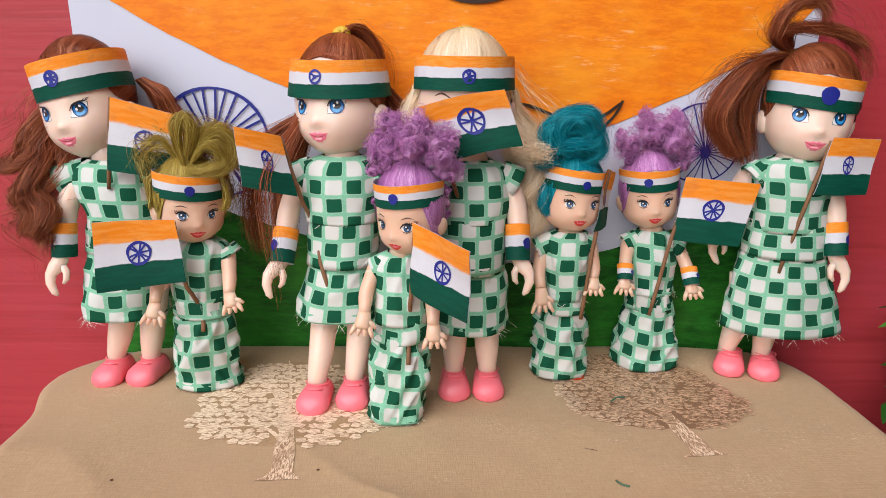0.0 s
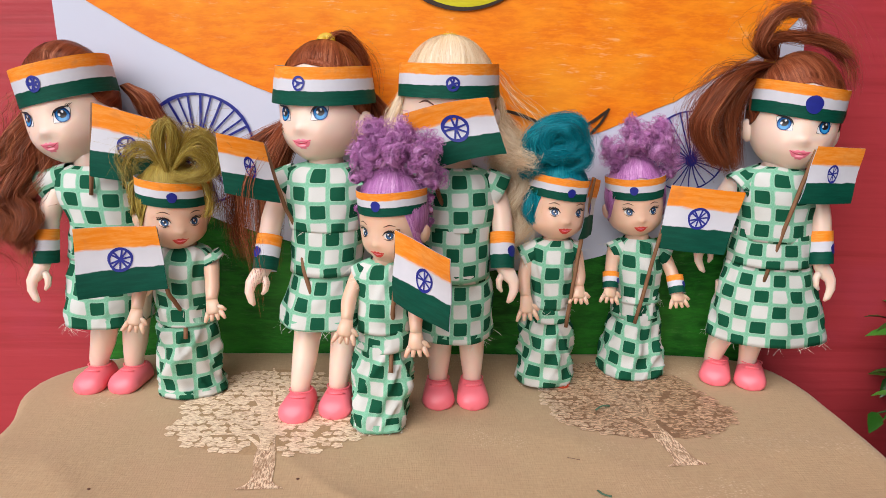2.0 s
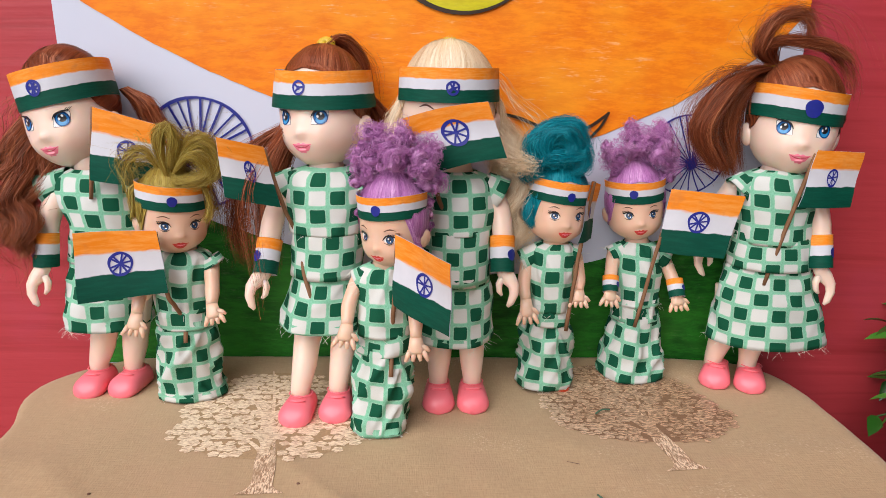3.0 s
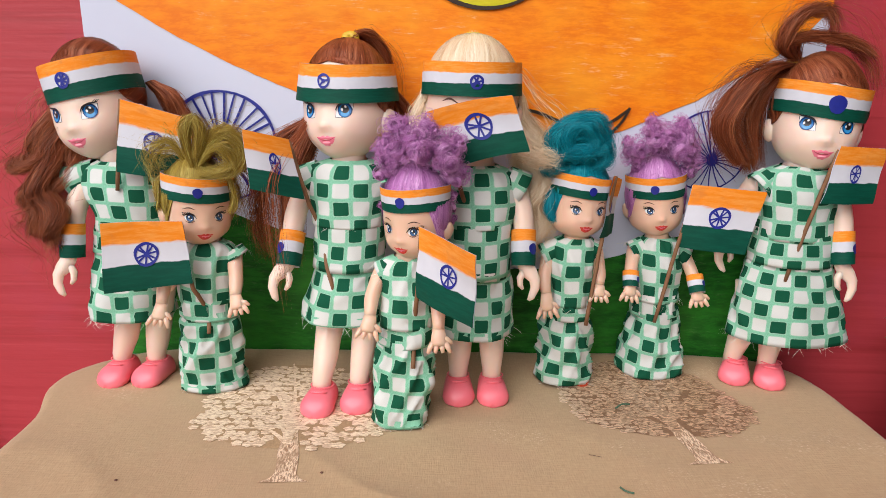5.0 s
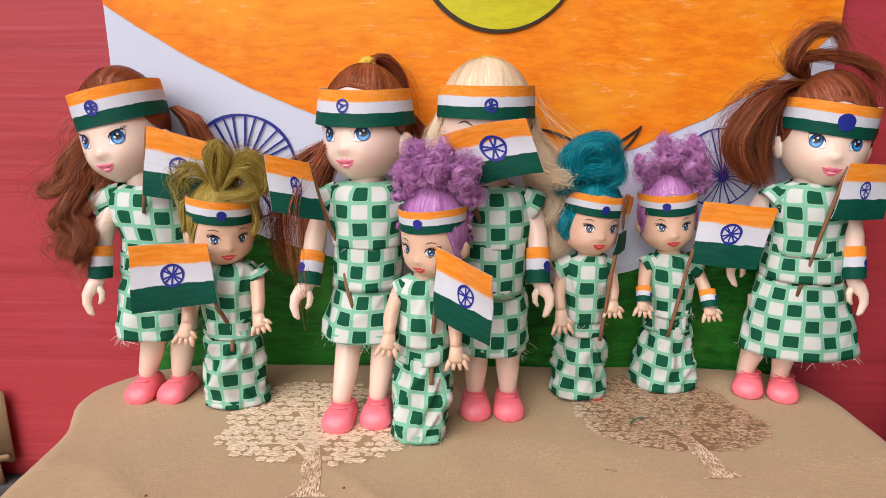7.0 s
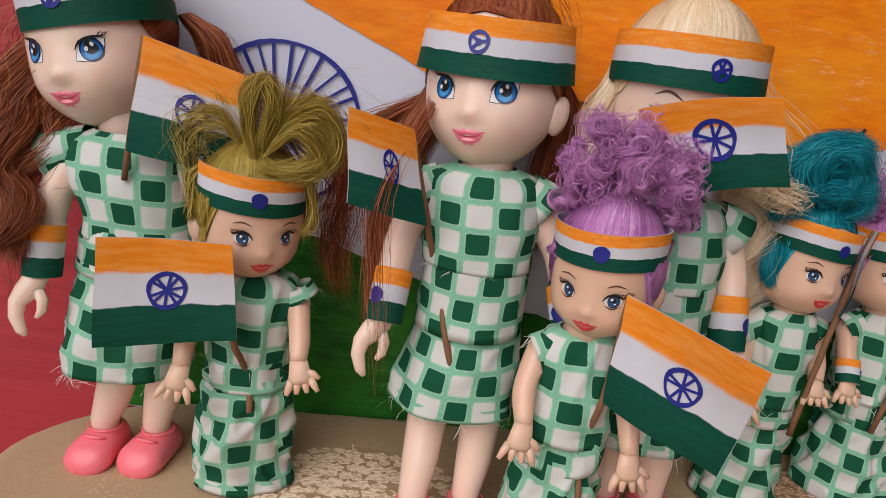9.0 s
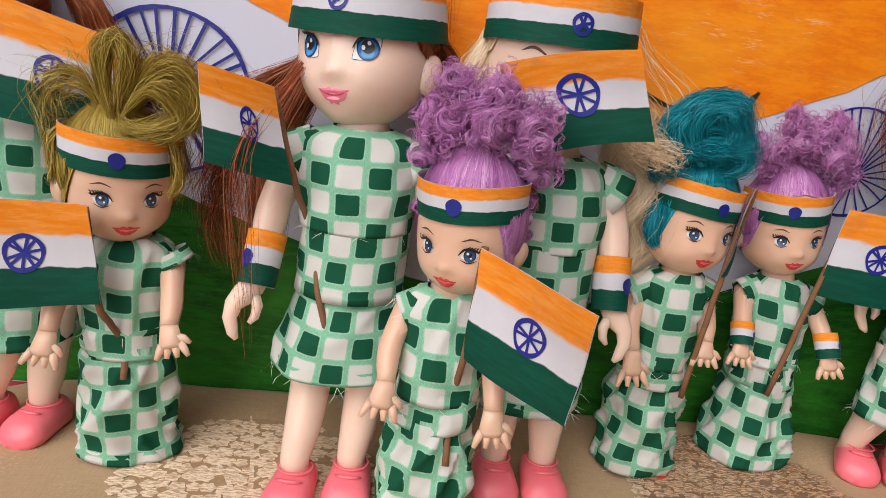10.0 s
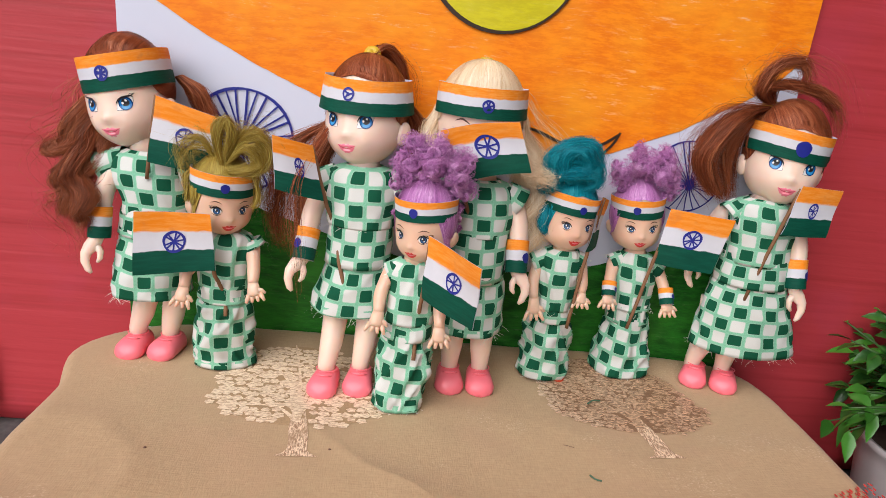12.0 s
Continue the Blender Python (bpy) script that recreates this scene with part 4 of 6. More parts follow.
def arm(b, pts, r, big):
    """Arm from shoulder to wrist, and a hand with its fingers."""
    tone = M["skin"] if big else M["tan"]
    p = spline(pts[:3], 10)
    b.tube([tuple(q) for q in p], [r * k for k in (1.15, 1.15, 1.1, 1.02, 0.98, 0.98, 0.95, 0.88, 0.8, 0.76)], tone, None, 14)
    wrist, tip = Vector(pts[2]), Vector(pts[3])
    d = tip - wrist
    L = d.length
    d.normalize()
    side = Vector((d.z, 0, -d.x)).normalized()
    fw = d.cross(side)
    if big:
        out = 1 if pts[3][0] > pts[2][0] else -1
        inn = -side * out if side.x > 0 else side * out
        palm = [wrist - d * 0.1 * L, wrist + d * 0.18 * L, wrist + d * 0.42 * L - inn * r * 0.1, wrist + d * 0.68 * L - inn * r * 0.2, wrist + d * 0.92 * L + inn * r * 0.1, wrist + d * 1.12 * L + inn * r * 0.75, wrist + d * 1.18 * L + inn * r * 1.15]
        b.tube(palm, [r * 0.66, r * 0.72, r * 0.70, r * 0.52, r * 0.42, r * 0.32, r * 0.14], tone, None, 12, 0.7)
        t0 = wrist + d * 0.28 * L
        b.tube([t0 + inn * r * 0.3, t0 + inn * r * 0.95 + d * 0.16 * L, t0 + inn * r * 1.2 + d * 0.36 * L, t0 + inn * r * 1.15 + d * 0.52 * L], [r * 0.36, r * 0.33, r * 0.27, r * 0.13], tone, None, 9)
    else:
        b.tube([wrist - d * 0.1 * L, wrist + d * 0.25 * L, wrist + d * 0.5 * L, wrist + d * 0.62 * L], [r * 0.75, r * 0.95, r * 1.1, r * 0.8], tone, None, 12, 0.55)
        for k in (-1.5, -0.5, 0.5, 1.5):
            s0 = wrist + d * 0.5 * L + side * r * 0.55 * k
            e = d + side * 0.32 * k
            b.tube([s0, s0 + e * 0.2 * L, s0 + e * 0.4 * L - fw * 0.0004], [r * 0.36, r * 0.34, r * 0.2], tone, None, 8)
        sd = -side
        t0 = wrist + d * 0.25 * L
        b.tube([t0, t0 + sd * r * 1.2 + d * 0.15 * L, t0 + sd * r * 1.7 + d * 0.3 * L], [r * 0.4, r * 0.34, r * 0.2], tone, None, 8)


def shoe(b, x, y, yaw, mat, s=1.0):
    """A moulded slip-on shoe with a slit across the instep, toe towards -y."""
    m = pose(x, y, 0.0, 0, 0, yaw) @ Matrix.Diagonal((1.15 * s, 1.02 * s, 0.82 * s, 1))
    rings = []
    for q in np.linspace(0, 1, 19):
        yy = 0.0115 - 0.0235 * q
        wd = np.interp(q, (0, 0.04, 0.12, 0.3, 0.55, 0.78, 0.9, 0.97, 1.0), (0.0018, 0.0042, 0.0056, 0.0060, 0.0066, 0.0070, 0.0060, 0.0040, 0.0016))
        ht = np.interp(q, (0, 0.04, 0.12, 0.3, 0.5, 0.7, 0.85, 0.95, 1.0), (0.0075, 0.0110, 0.0124, 0.0126, 0.0122, 0.0112, 0.0094, 0.0066, 0.0042))
        ring = []
        for a in np.linspace(0, 2 * math.pi, 25)[:-1]:
            c, sn = math.cos(a), math.sin(a)
            z = ht * (0.36 + 0.64 * sn) if sn > -0.4 else ht * 0.104 + (sn + 0.4) * ht * 0.173
            ring.append((wd * (abs(c) ** 0.7) * (1 if c > 0 else -1), yy, max(0.0, z)))
        rings.append(ring)
    b.loft(rings, mat, m, True, True, True)
    b.tube([(0.0048 * math.cos(a), 0.0035 + 0.0052 * math.sin(a), 0.0124 - 0.0005 * math.sin(a)) for a in np.linspace(0, 2 * math.pi, 21)], 0.00030, mat, m, 8, 1.0, False)
    b.tube([(-0.0036, -0.0030, 0.0114), (-0.002, -0.0040, 0.0119), (0.0, -0.0043, 0.0120), (0.002, -0.0040, 0.0119), (0.0036, -0.0030, 0.0114)], [0.0003, 0.0006, 0.0007, 0.0006, 0.0003], mat, m, 8)


# ---- hair ----
def cap(b, hd, mat, gather, front=0.83, side=0.42, back=0.2, count=900, puff=0.0, grow=0.0004, seed=1):
    """Rooted hair: a shell over the scalp and strands combed from the hairline to a gathering point (head frame)."""
    rg = np.random.RandomState(seed)

    def line(th):
        a = abs(th)
        return float(np.interp(a, (0, 0.75, 1.25, 1.9, math.pi), (front, front - 0.05, side, side - 0.1, back)))

    n = 48
    rings = []
    for s in np.linspace(0, 1, 16):
        rings.append([hd.point(th, line(th) + (1 - line(th)) * s, grow * min(1, 0.3 + 3 * s)) for th in [2 * math.pi * j / n - math.pi for j in range(n)]])
    b.loft(rings, mat, hd.at, True, False, True)
    c = np.array([0, 0.02 * hd.d, 0.52 * hd.h])
    R = np.array([hd.w, hd.d * 0.985, 0.49 * hd.h])
    out = []
    nrm, shade = [], []
    for i in range(int(count * 4.4)):
        th = rg.uniform(-math.pi, math.pi)
        l0 = line(th)
        t0 = l0 if rg.rand() < 0.65 else rg.uniform(l0, min(0.97, l0 + 0.45))
        p0 = np.array(hd.point(th, t0, 0.0007))
        g = np.array(gather) + rg.normal(0, 0.0011, 3)
        s = np.linspace(0, 1, 11)[:, None]
        q = p0 + (g - p0) * s
        e = (q - c) / R
        ln = np.linalg.norm(e, axis=1, keepdims=True)
        clump = noise.noise(Vector((th * 7.0, t0 * 3, seed)))
        tgt = 1.05 + 0.014 * rg.rand() + 0.020 * clump + 0.014 * noise.noise(Vector((th * 17.0, t0 * 2.5, seed + 0.7))) + puff * np.sin(math.pi * s) + 0.005 * np.sin(s * 9 + rg.uniform(0, 6))
        surf = c + e / np.maximum(ln, 1e-6) * np.maximum(ln, tgt) * R
        blend = np.clip(np.minimum(s * 5, 1), 0, 1)
        out.append(q * (1 - blend) + surf * blend)
        shade.append(0.48 + 0.42 * noise.noise(Vector((th * 17.0, t0 * 2.5, seed + 0.7))) + 0.30 * noise.noise(Vector((th * 55.0, t0 * 4, seed + 3.7))) + 0.10 * rg.normal())
        nrm.append((out[-1] - c) / R ** 2 * (1 + 0.10 * rg.normal(0, 1, 3)))
    b.strands(np.array(out), 0.00009, mat, hd.at, np.array(nrm), 0.16, np.array(shade))


def lock(b, guide, width, count, mat, wave=0.0, turns=3.0, frizz=0.0, seed=1, k=13, radius=0.00012, tip=0.35, ragged=0.25):
    """A tress round a guide line (world places). width: at root, middle and tip by interpolation."""
    rg = np.random.RandomState(seed)
    fine = count > 60
    count = int(count * (4.2 if fine else 2.4))
    radius = min(radius, 0.00010) if fine else min(radius, 0.00012)
    g = spline(guide, 40)
    out, nrm, shade = np.empty((count, k, 3)), np.empty((count, k, 3)), np.empty(count)
    for i in range(count):
        end = 1 - ragged * rg.rand() ** 2
        s = np.linspace(0, end, k)
        p = np.stack([np.interp(s, np.linspace(0, 1, 40), g[:, a]) for a in range(3)], 1)
        ang, rad = rg.uniform(0, 6.283), math.sqrt(rg.rand())
        w = np.interp(s, (0, 0.25, 0.7, 1), (width * 0.45, width, width, width * (0.4 + tip)))
        ph = rg.normal(0, 0.5)
        off = np.stack([np.cos(ang) * rad * w, np.sin(ang) * rad * w * 0.7, np.sin(ang + 1.1) * rad * w * 0.35], 1)
        sw = np.minimum(1, s * 2.5)
        wv = wave * sw
        off[:, 0] += wv * np.sin(s * turns * 6.283 + ph)
        off[:, 1] += wv * 0.7 * np.cos(s * turns * 6.283 + ph * 1.3)
        if frizz:
            f = rg.normal(0, 1, (4, 3))
            off += frizz * np.stack([np.interp(s, np.linspace(0, 1, 4), f[:, a]) for a in range(3)], 1) * sw[:, None]
        out[i] = p + off
        nrm[i] = off + np.array([0, -0.35, 0.15]) * width
        shade[i] = 0.46 + 0.9 * noise.noise(Vector((math.cos(ang) * rad * 3.4, math.sin(ang) * rad * 3.4, seed * 1.3))) + rg.normal(0, 0.13)
    b.strands(out, radius, mat, None, nrm, 0.4, shade)


def curl(b, c, r, count, mat, seed, radius=0.00007):
    """A cluster of rolled ringlets: each a coil of hairs wound side by side, with loose ends."""
    rg = np.random.RandomState(seed)
    coils = max(3, int(round(r / 0.0009)))
    k, per = 20, int(count * 3.4 / coils)
    out, nrm, shade = [], [], []
    for q in range(coils):
        n = rg.normal(0, 1, 3)
        n /= np.linalg.norm(n)
        mid = np.array(c) + n * r * rg.uniform(0.35, 0.72)
        R = r * rg.uniform(0.34, 0.56)
        ax = n * 0.5 + rg.normal(0, 0.45, 3) + np.array([0, -0.7, 0.1])
        ax /= np.linalg.norm(ax)
        tone, start, way = rg.normal(0, 0.10), rg.uniform(0, 6.283), rg.choice((-1, 1))
        for i in range(per):
            a = ax + rg.normal(0, 0.13, 3)
            a /= np.linalg.norm(a)
            u = np.cross(a, (0.31, 0.52, 0.79))
            u /= np.linalg.norm(u)
            v = np.cross(a, u)
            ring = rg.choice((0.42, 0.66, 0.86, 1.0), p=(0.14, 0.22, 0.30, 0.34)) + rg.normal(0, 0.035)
            t = start + way * np.linspace(0, rg.uniform(3.5, 8.5), k) + rg.uniform(0, 6.283)
            sp = R * ring * np.linspace(1, rg.uniform(0.86, 1.12), k)
            h = rg.normal(0, 0.30) * R
            p = np.outer(np.cos(t) * sp, u) + np.outer(np.sin(t) * sp, v) + np.outer(np.linspace(h, h + rg.uniform(-0.4, 0.4) * R, k), a)
            if rg.rand() < 0.06:
                p *= np.linspace(1, rg.uniform(1.3, 2.2), k)[:, None]
            out.append(mid + p)
            nrm.append(p + 0.35 * R * a)
            # Inner rings go darker: the shade inside a coil is put into hair colour.
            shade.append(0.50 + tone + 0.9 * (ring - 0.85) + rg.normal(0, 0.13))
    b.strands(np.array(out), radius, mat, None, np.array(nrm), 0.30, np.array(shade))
    b.ball(tuple(c), r * 0.42, mat, None, 12, 8)


def ringlets(b, balls, count, mat, seed):
    """Short loose spirals that stand out all over a pile of curls."""
    rg = np.random.RandomState(seed)
    k, hairs = 20, 5
    out = []
    for _ in range(count // 2):
        c = balls[rg.randint(len(balls))]
        n = rg.normal(0, 1, 3)
        n /= np.linalg.norm(n)
        p0 = np.array(c[:3]) + n * c[3] * rg.uniform(0.80, 1.12)
        d = np.cross(n, rg.normal(0, 1, 3)) + 0.3 * n
        d /= np.linalg.norm(d)
        u = np.cross(d, n)
        u /= np.linalg.norm(u)
        v = np.cross(d, u)
        turn, r, run = rg.uniform(7, 14), rg.uniform(0.0008, 0.0019), rg.uniform(0.002, 0.006)
        for _ in range(hairs):
            t = np.linspace(0, turn, k) + rg.normal(0, 0.18)
            q = r * rg.uniform(0.8, 1.15)
            out.append(p0 + rg.normal(0, 0.00018, 3) + np.outer(np.linspace(0, run, k), d) + q * (np.outer(np.cos(t), u) + np.outer(np.sin(t), v)))
    b.strands(np.array(out), 0.00006, mat)


def hair_tie(b, c, r, tilt=0, thick=0.0020):
    m = pose(*c, tilt, 0, 0)
    ring = [(r * math.cos(a), r * math.sin(a), 0) for a in np.linspace(0, 2 * math.pi, 17)]
    b.tube(ring, thick, M["tie"], m, 10, 1.25, False)


# ---- the eight dolls ----
def leaning(y0, y1, z1):
    return lambda z: y0 + (y1 - y0) * z / z1


def head_at(x, y, z, tilt, yaw, nod):
    return Matrix.Translation((x, y, z)) @ pose(0, 0, 0, 0, tilt, 0) @ pose(0, 0, 0, 0, 0, yaw) @ pose(0, 0, 0, nod, 0, 0)


def finish(name, b, x, y, label):
    """The doll as one mesh with its origin at its feet."""
    ob = new(name, b.mesh(name))
    ob.data.transform(Matrix.Translation((-x, -y, 0)))
    ob.matrix_basis = Matrix.Translation((x, y, 0))
    return tagged(ob, label, "doll", "dolls in a row")


def big_body(b, ln, feet, legs, bodice, waistband, skirt, arms, sleeves, seed, uv, neck=0.0):
    for (x, y, yaw), (lx, lz) in zip(feet, legs):
        shoe(b, x, y, yaw, M["shoe"])
        b.tube([(lx, ln(0.05) + 0.002, 0.055), (lx + (x - lx) * 0.2, ln(0.038), 0.038), (lx + (x - lx) * 0.6, (ln(0.02) + y + 0.005) / 2, 0.022), (x, y + 0.0045, 0.012), (x, y + 0.005, 0.006)], [0.0075, 0.0068, 0.0060, 0.0047, 0.0046], M["skin"], None, 16)
    fray(b, garment(b, skirt, ln, 26, seed, 0.0008, (5, 0.0011), uv, slant=0.06 * math.sin(seed))[25], 60, 0.0065, seed + 3)
    garment(b, waistband, ln, 12, seed + 2, 0.0006, (3, 0.0002), (uv[0] + 0.4, uv[1] + 3.3))
    r = garment(b, bodice, ln, 22, seed + 1, 0.0006, (4, 0.0003), (uv[0] + 0.1, uv[1] + 0.6))
    fray(b, r[21], 18, 0.004, seed + 7)
    zt, cx = bodice[0][0], bodice[0][1]
    b.tube([(cx, ln(zt), zt - 0.004), (cx + neck * 0.5, ln(zt), zt + 0.004), (cx + neck, ln(zt) - 0.001, zt + 0.013)], [0.0095, 0.0072, 0.0066], M["skin"], None, 18)
    for pts in arms:
        arm(b, pts, 0.0052, True)
    for (x0, z0, x1, z1, w) in sleeves:
        p0, p1 = Vector((x0, ln(z0), z0)), Vector((x1, ln(z1) - 0.001, z1))
        d = (p1 - p0).normalized()
        sd = Vector((0, 1, 0))
        up = d.cross(sd)
        rings, uvs = [], []
        for i, q in enumerate((0, 0.35, 0.7, 1.0, 1.0, 0.8)):
            c = p0.lerp(p1, q)
            rad = w * (0.9 + 0.25 * q) * (1.0 if i < 4 else 0.92)
            rings.append([c + sd * (rad * math.cos(a) * 0.95) + up * (rad * math.sin(a)) for a in [2 * math.pi * j / 24 for j in range(24)]])
            uvs.append([(j / 24 * 2 * math.pi * w / PITCH, uv[1] + 0.3 + q * (p1 - p0).length / PITCH) for j in range(25)])
        b.loft(rings, M["fabric"], None, True, False, False, uvs)
        fray(b, [tuple(v) for v in rings[3]], 14, 0.006, seed + 5)
    return r


bands, wrists = [], []


def doll_a():
    b, ln = Build(), leaning(0.268, 0.284, 0.145)
    big_body(b, ln, [(-0.1675, 0.2675, -8), (-0.1500, 0.2680, -14)], [(-0.1590, 0), (-0.1445, 0)],
             [(0.1125, -0.1610, 0.0105, 0.0090), (0.1075, -0.1605, 0.0190, 0.0125), (0.098, -0.1590, 0.0195, 0.0150), (0.086, -0.1570, 0.0175, 0.0150), (0.079, -0.1565, 0.0178, 0.0150)],
             [(0.083, -0.1565, 0.0170, 0.0145), (0.076, -0.1568, 0.0180, 0.0150), (0.068, -0.1575, 0.0186, 0.0155)],
             [(0.074, -0.1570, 0.0165, 0.0140), (0.062, -0.1580, 0.0185, 0.0155), (0.048, -0.1590, 0.0198, 0.0165), (0.0355, -0.1595, 0.0205, 0.0172)],
             [[(-0.1765, ln(0.104), 0.104), (-0.1815, 0.272, 0.090), (-0.1820, 0.262, 0.068), (-0.1875, 0.256, 0.0545)], [(-0.1430, ln(0.104), 0.104), (-0.1335, 0.272, 0.090), (-0.1330, 0.264, 0.070), (-0.1300, 0.258, 0.056)]],
             [(-0.172, 0.1065, -0.1855, 0.1010, 0.0078), (-0.150, 0.1065, -0.1380, 0.1020, 0.0078)], 11, (0.3, 0.0), -0.006)
    hd = Head(0.0550, 0.0212, 0.0198, head_at(-0.1688, 0.2816, 0.1125, -9, -13, -8))
    hd.skull(b)
    face(b, hd, True)
    cap(b, hd, M["brown"], (0.002, 0.017, 0.044), 0.83, 0.5, 0.1, 1400, 0.05, seed=2)
    for i, g in enumerate([[(-0.1800, 0.292, 0.156), (-0.1935, 0.283, 0.132), (-0.1985, 0.276, 0.117), (-0.2035, 0.272, 0.109), (-0.2060, 0.272, 0.114)],
                           [(-0.1800, 0.291, 0.152), (-0.1910, 0.281, 0.124), (-0.1950, 0.272, 0.110), (-0.1920, 0.264, 0.095), (-0.1855, 0.259, 0.084), (-0.1890, 0.257, 0.074)],
                           [(-0.1790, 0.293, 0.146), (-0.1905, 0.283, 0.118), (-0.1990, 0.275, 0.103), (-0.2000, 0.268, 0.090), (-0.1950, 0.265, 0.076)],
                           [(-0.1750, 0.291, 0.140), (-0.1860, 0.283, 0.120), (-0.1880, 0.276, 0.105), (-0.1930, 0.270, 0.092), (-0.1900, 0.266, 0.078)]]):
        lock(b, g, 0.0052, (420, 480, 420, 420)[i], M["brown"], 0.0028, (2.0, 3.2, 2.8, 2.6)[i], 0.0011, 20 + i, 22)
    lock(b, [(-0.150, 0.296, 0.150), (-0.139, 0.296, 0.140), (-0.134, 0.296, 0.122), (-0.136, 0.295, 0.105)], 0.005, 260, M["brown"], 0.0012, 2.0, 0.001, 31)
    lock(b, [(-0.172, 0.290, 0.14), (-0.190, 0.28, 0.10), (-0.198, 0.27, 0.085), (-0.19, 0.266, 0.06)], 0.011, 60, M["brown"], 0.004, 2.5, 0.005, 35, 20, 0.00012)
    lock(b, [(-0.172, 0.290, 0.165), (-0.197, 0.284, 0.135), (-0.206, 0.276, 0.105), (-0.196, 0.270, 0.070)], 0.011, 26, M["brown"], 0.005, 3.0, 0.006, 36, 22, 0.00009)
    ob = finish("doll", b, -0.158, 0.264, "auburn long-haired doll, green check dress, pink shoes, head turned aside")
    bands.append((hd, 0.545, 0.865, 0.0018, 6.0, -4.0, 0.0))
    wrists.append(((-0.1817, 0.2650, 0.0750), (-0.0003, -0.0040, -0.022), 0.0058, 0.0165))
    return ob


def doll_b():
    b, ln = Build(), leaning(0.252, 0.276, 0.145)
    big_body(b, ln, [(-0.0590, 0.2405, -8), (-0.0412, 0.2445, -4)], [(-0.0555, 0), (-0.0375, 0)],
             [(0.1165, -0.0470, 0.0095, 0.0085), (0.1125, -0.0475, 0.0185, 0.0120), (0.103, -0.0475, 0.0190, 0.0150), (0.092, -0.0470, 0.0182, 0.0155), (0.086, -0.0468, 0.0178, 0.0155)],
             [(0.090, -0.0468, 0.0170, 0.0150), (0.080, -0.0466, 0.0172, 0.0155), (0.0655, -0.0470, 0.0172, 0.0162)],
             [(0.070, -0.0466, 0.0160, 0.0145), (0.062, -0.0472, 0.0175, 0.0155), (0.050, -0.0482, 0.0196, 0.0170), (0.0405, -0.0490, 0.0212, 0.0170)],
             [[(-0.0640, ln(0.108), 0.108), (-0.0715, 0.262, 0.092), (-0.0740, 0.252, 0.0700), (-0.0820, 0.246, 0.0580)], [(-0.0310, ln(0.108), 0.108), (-0.0200, 0.264, 0.090), (-0.0165, 0.254, 0.072), (-0.0145, 0.248, 0.058)]],
             [(-0.060, 0.110, -0.0672, 0.1055, 0.0076), (-0.034, 0.110, -0.0270, 0.1055, 0.0076)], 23, (0.55, 0.3))
    hd = Head(0.0550, 0.0212, 0.0197, head_at(-0.0488, 0.2708, 0.1156, -4, -25, -12))
    hd.skull(b)
    face(b, hd, True)
    top = (-0.0015, 0.004, 0.0565)
    cap(b, hd, M["brown"], top, 0.795, 0.45, 0.15, 1000, 0.02, seed=4)
    w = hd.at @ Vector(top)
    hair_tie(b, (w.x, w.y - 0.001, w.z + 0.0020), 0.0022, 50)
    lock(b, [w, w + Vector((0.002, 0.005, 0.0050)), w + Vector((0.009, 0.010, 0.0025)), w + Vector((0.0150, 0.014, -0.008)), w + Vector((0.0190, 0.016, -0.032))], 0.0042, 360, M["brown"], 0.0005, 1.5, 0.0006, 41)
    lock(b, [(-0.057, 0.288, 0.155), (-0.066, 0.284, 0.132), (-0.073, 0.280, 0.112), (-0.077, 0.274, 0.092), (-0.076, 0.262, 0.064)], 0.0068, 420, M["brown"], 0.0010, 1.5, 0.0014, 42)
    lock(b, [(-0.058, 0.286, 0.150), (-0.070, 0.262, 0.128), (-0.078, 0.243, 0.110), (-0.078, 0.241, 0.085), (-0.073, 0.241, 0.050)], 0.0040, 14, M["brown"], 0.0008, 1.5, 0.0016, 43, 16, 0.00012)
    lock(b, [(-0.030, 0.290, 0.150), (-0.0215, 0.290, 0.132), (-0.024, 0.290, 0.110), (-0.026, 0.288, 0.085)], 0.0060, 300, M["brown"], 0.0008, 1.5, 0.001, 44)
    lock(b, [(-0.060, 0.288, 0.140), (-0.086, 0.286, 0.120), (-0.094, 0.280, 0.090), (-0.090, 0.276, 0.066)], 0.0050, 90, M["brown"], 0.0012, 2, 0.003, 45, 16, 0.00018)
    lock(b, [(-0.050, 0.272, 0.168), (-0.040, 0.282, 0.176), (-0.026, 0.288, 0.165), (-0.022, 0.290, 0.140)], 0.003, 6, M["brown"], 0.001, 1.5, 0.002, 46, 18, 0.00008)
    ob = finish("doll", b, -0.050, 0.242, "auburn-haired doll with top knot, green check dress and pink shoes")
    bands.append((hd, 0.52, 0.825, 0.0028, 10.0, 3.0, -0.10))
    wrists.append(((-0.0735, 0.2545, 0.0755), (-0.0025, -0.0100, -0.022), 0.0058, 0.0165))
    wrists.append(((-0.0170, 0.2560, 0.0755), (0.003, -0.0100, -0.018), 0.0058, 0.0165))
    return ob


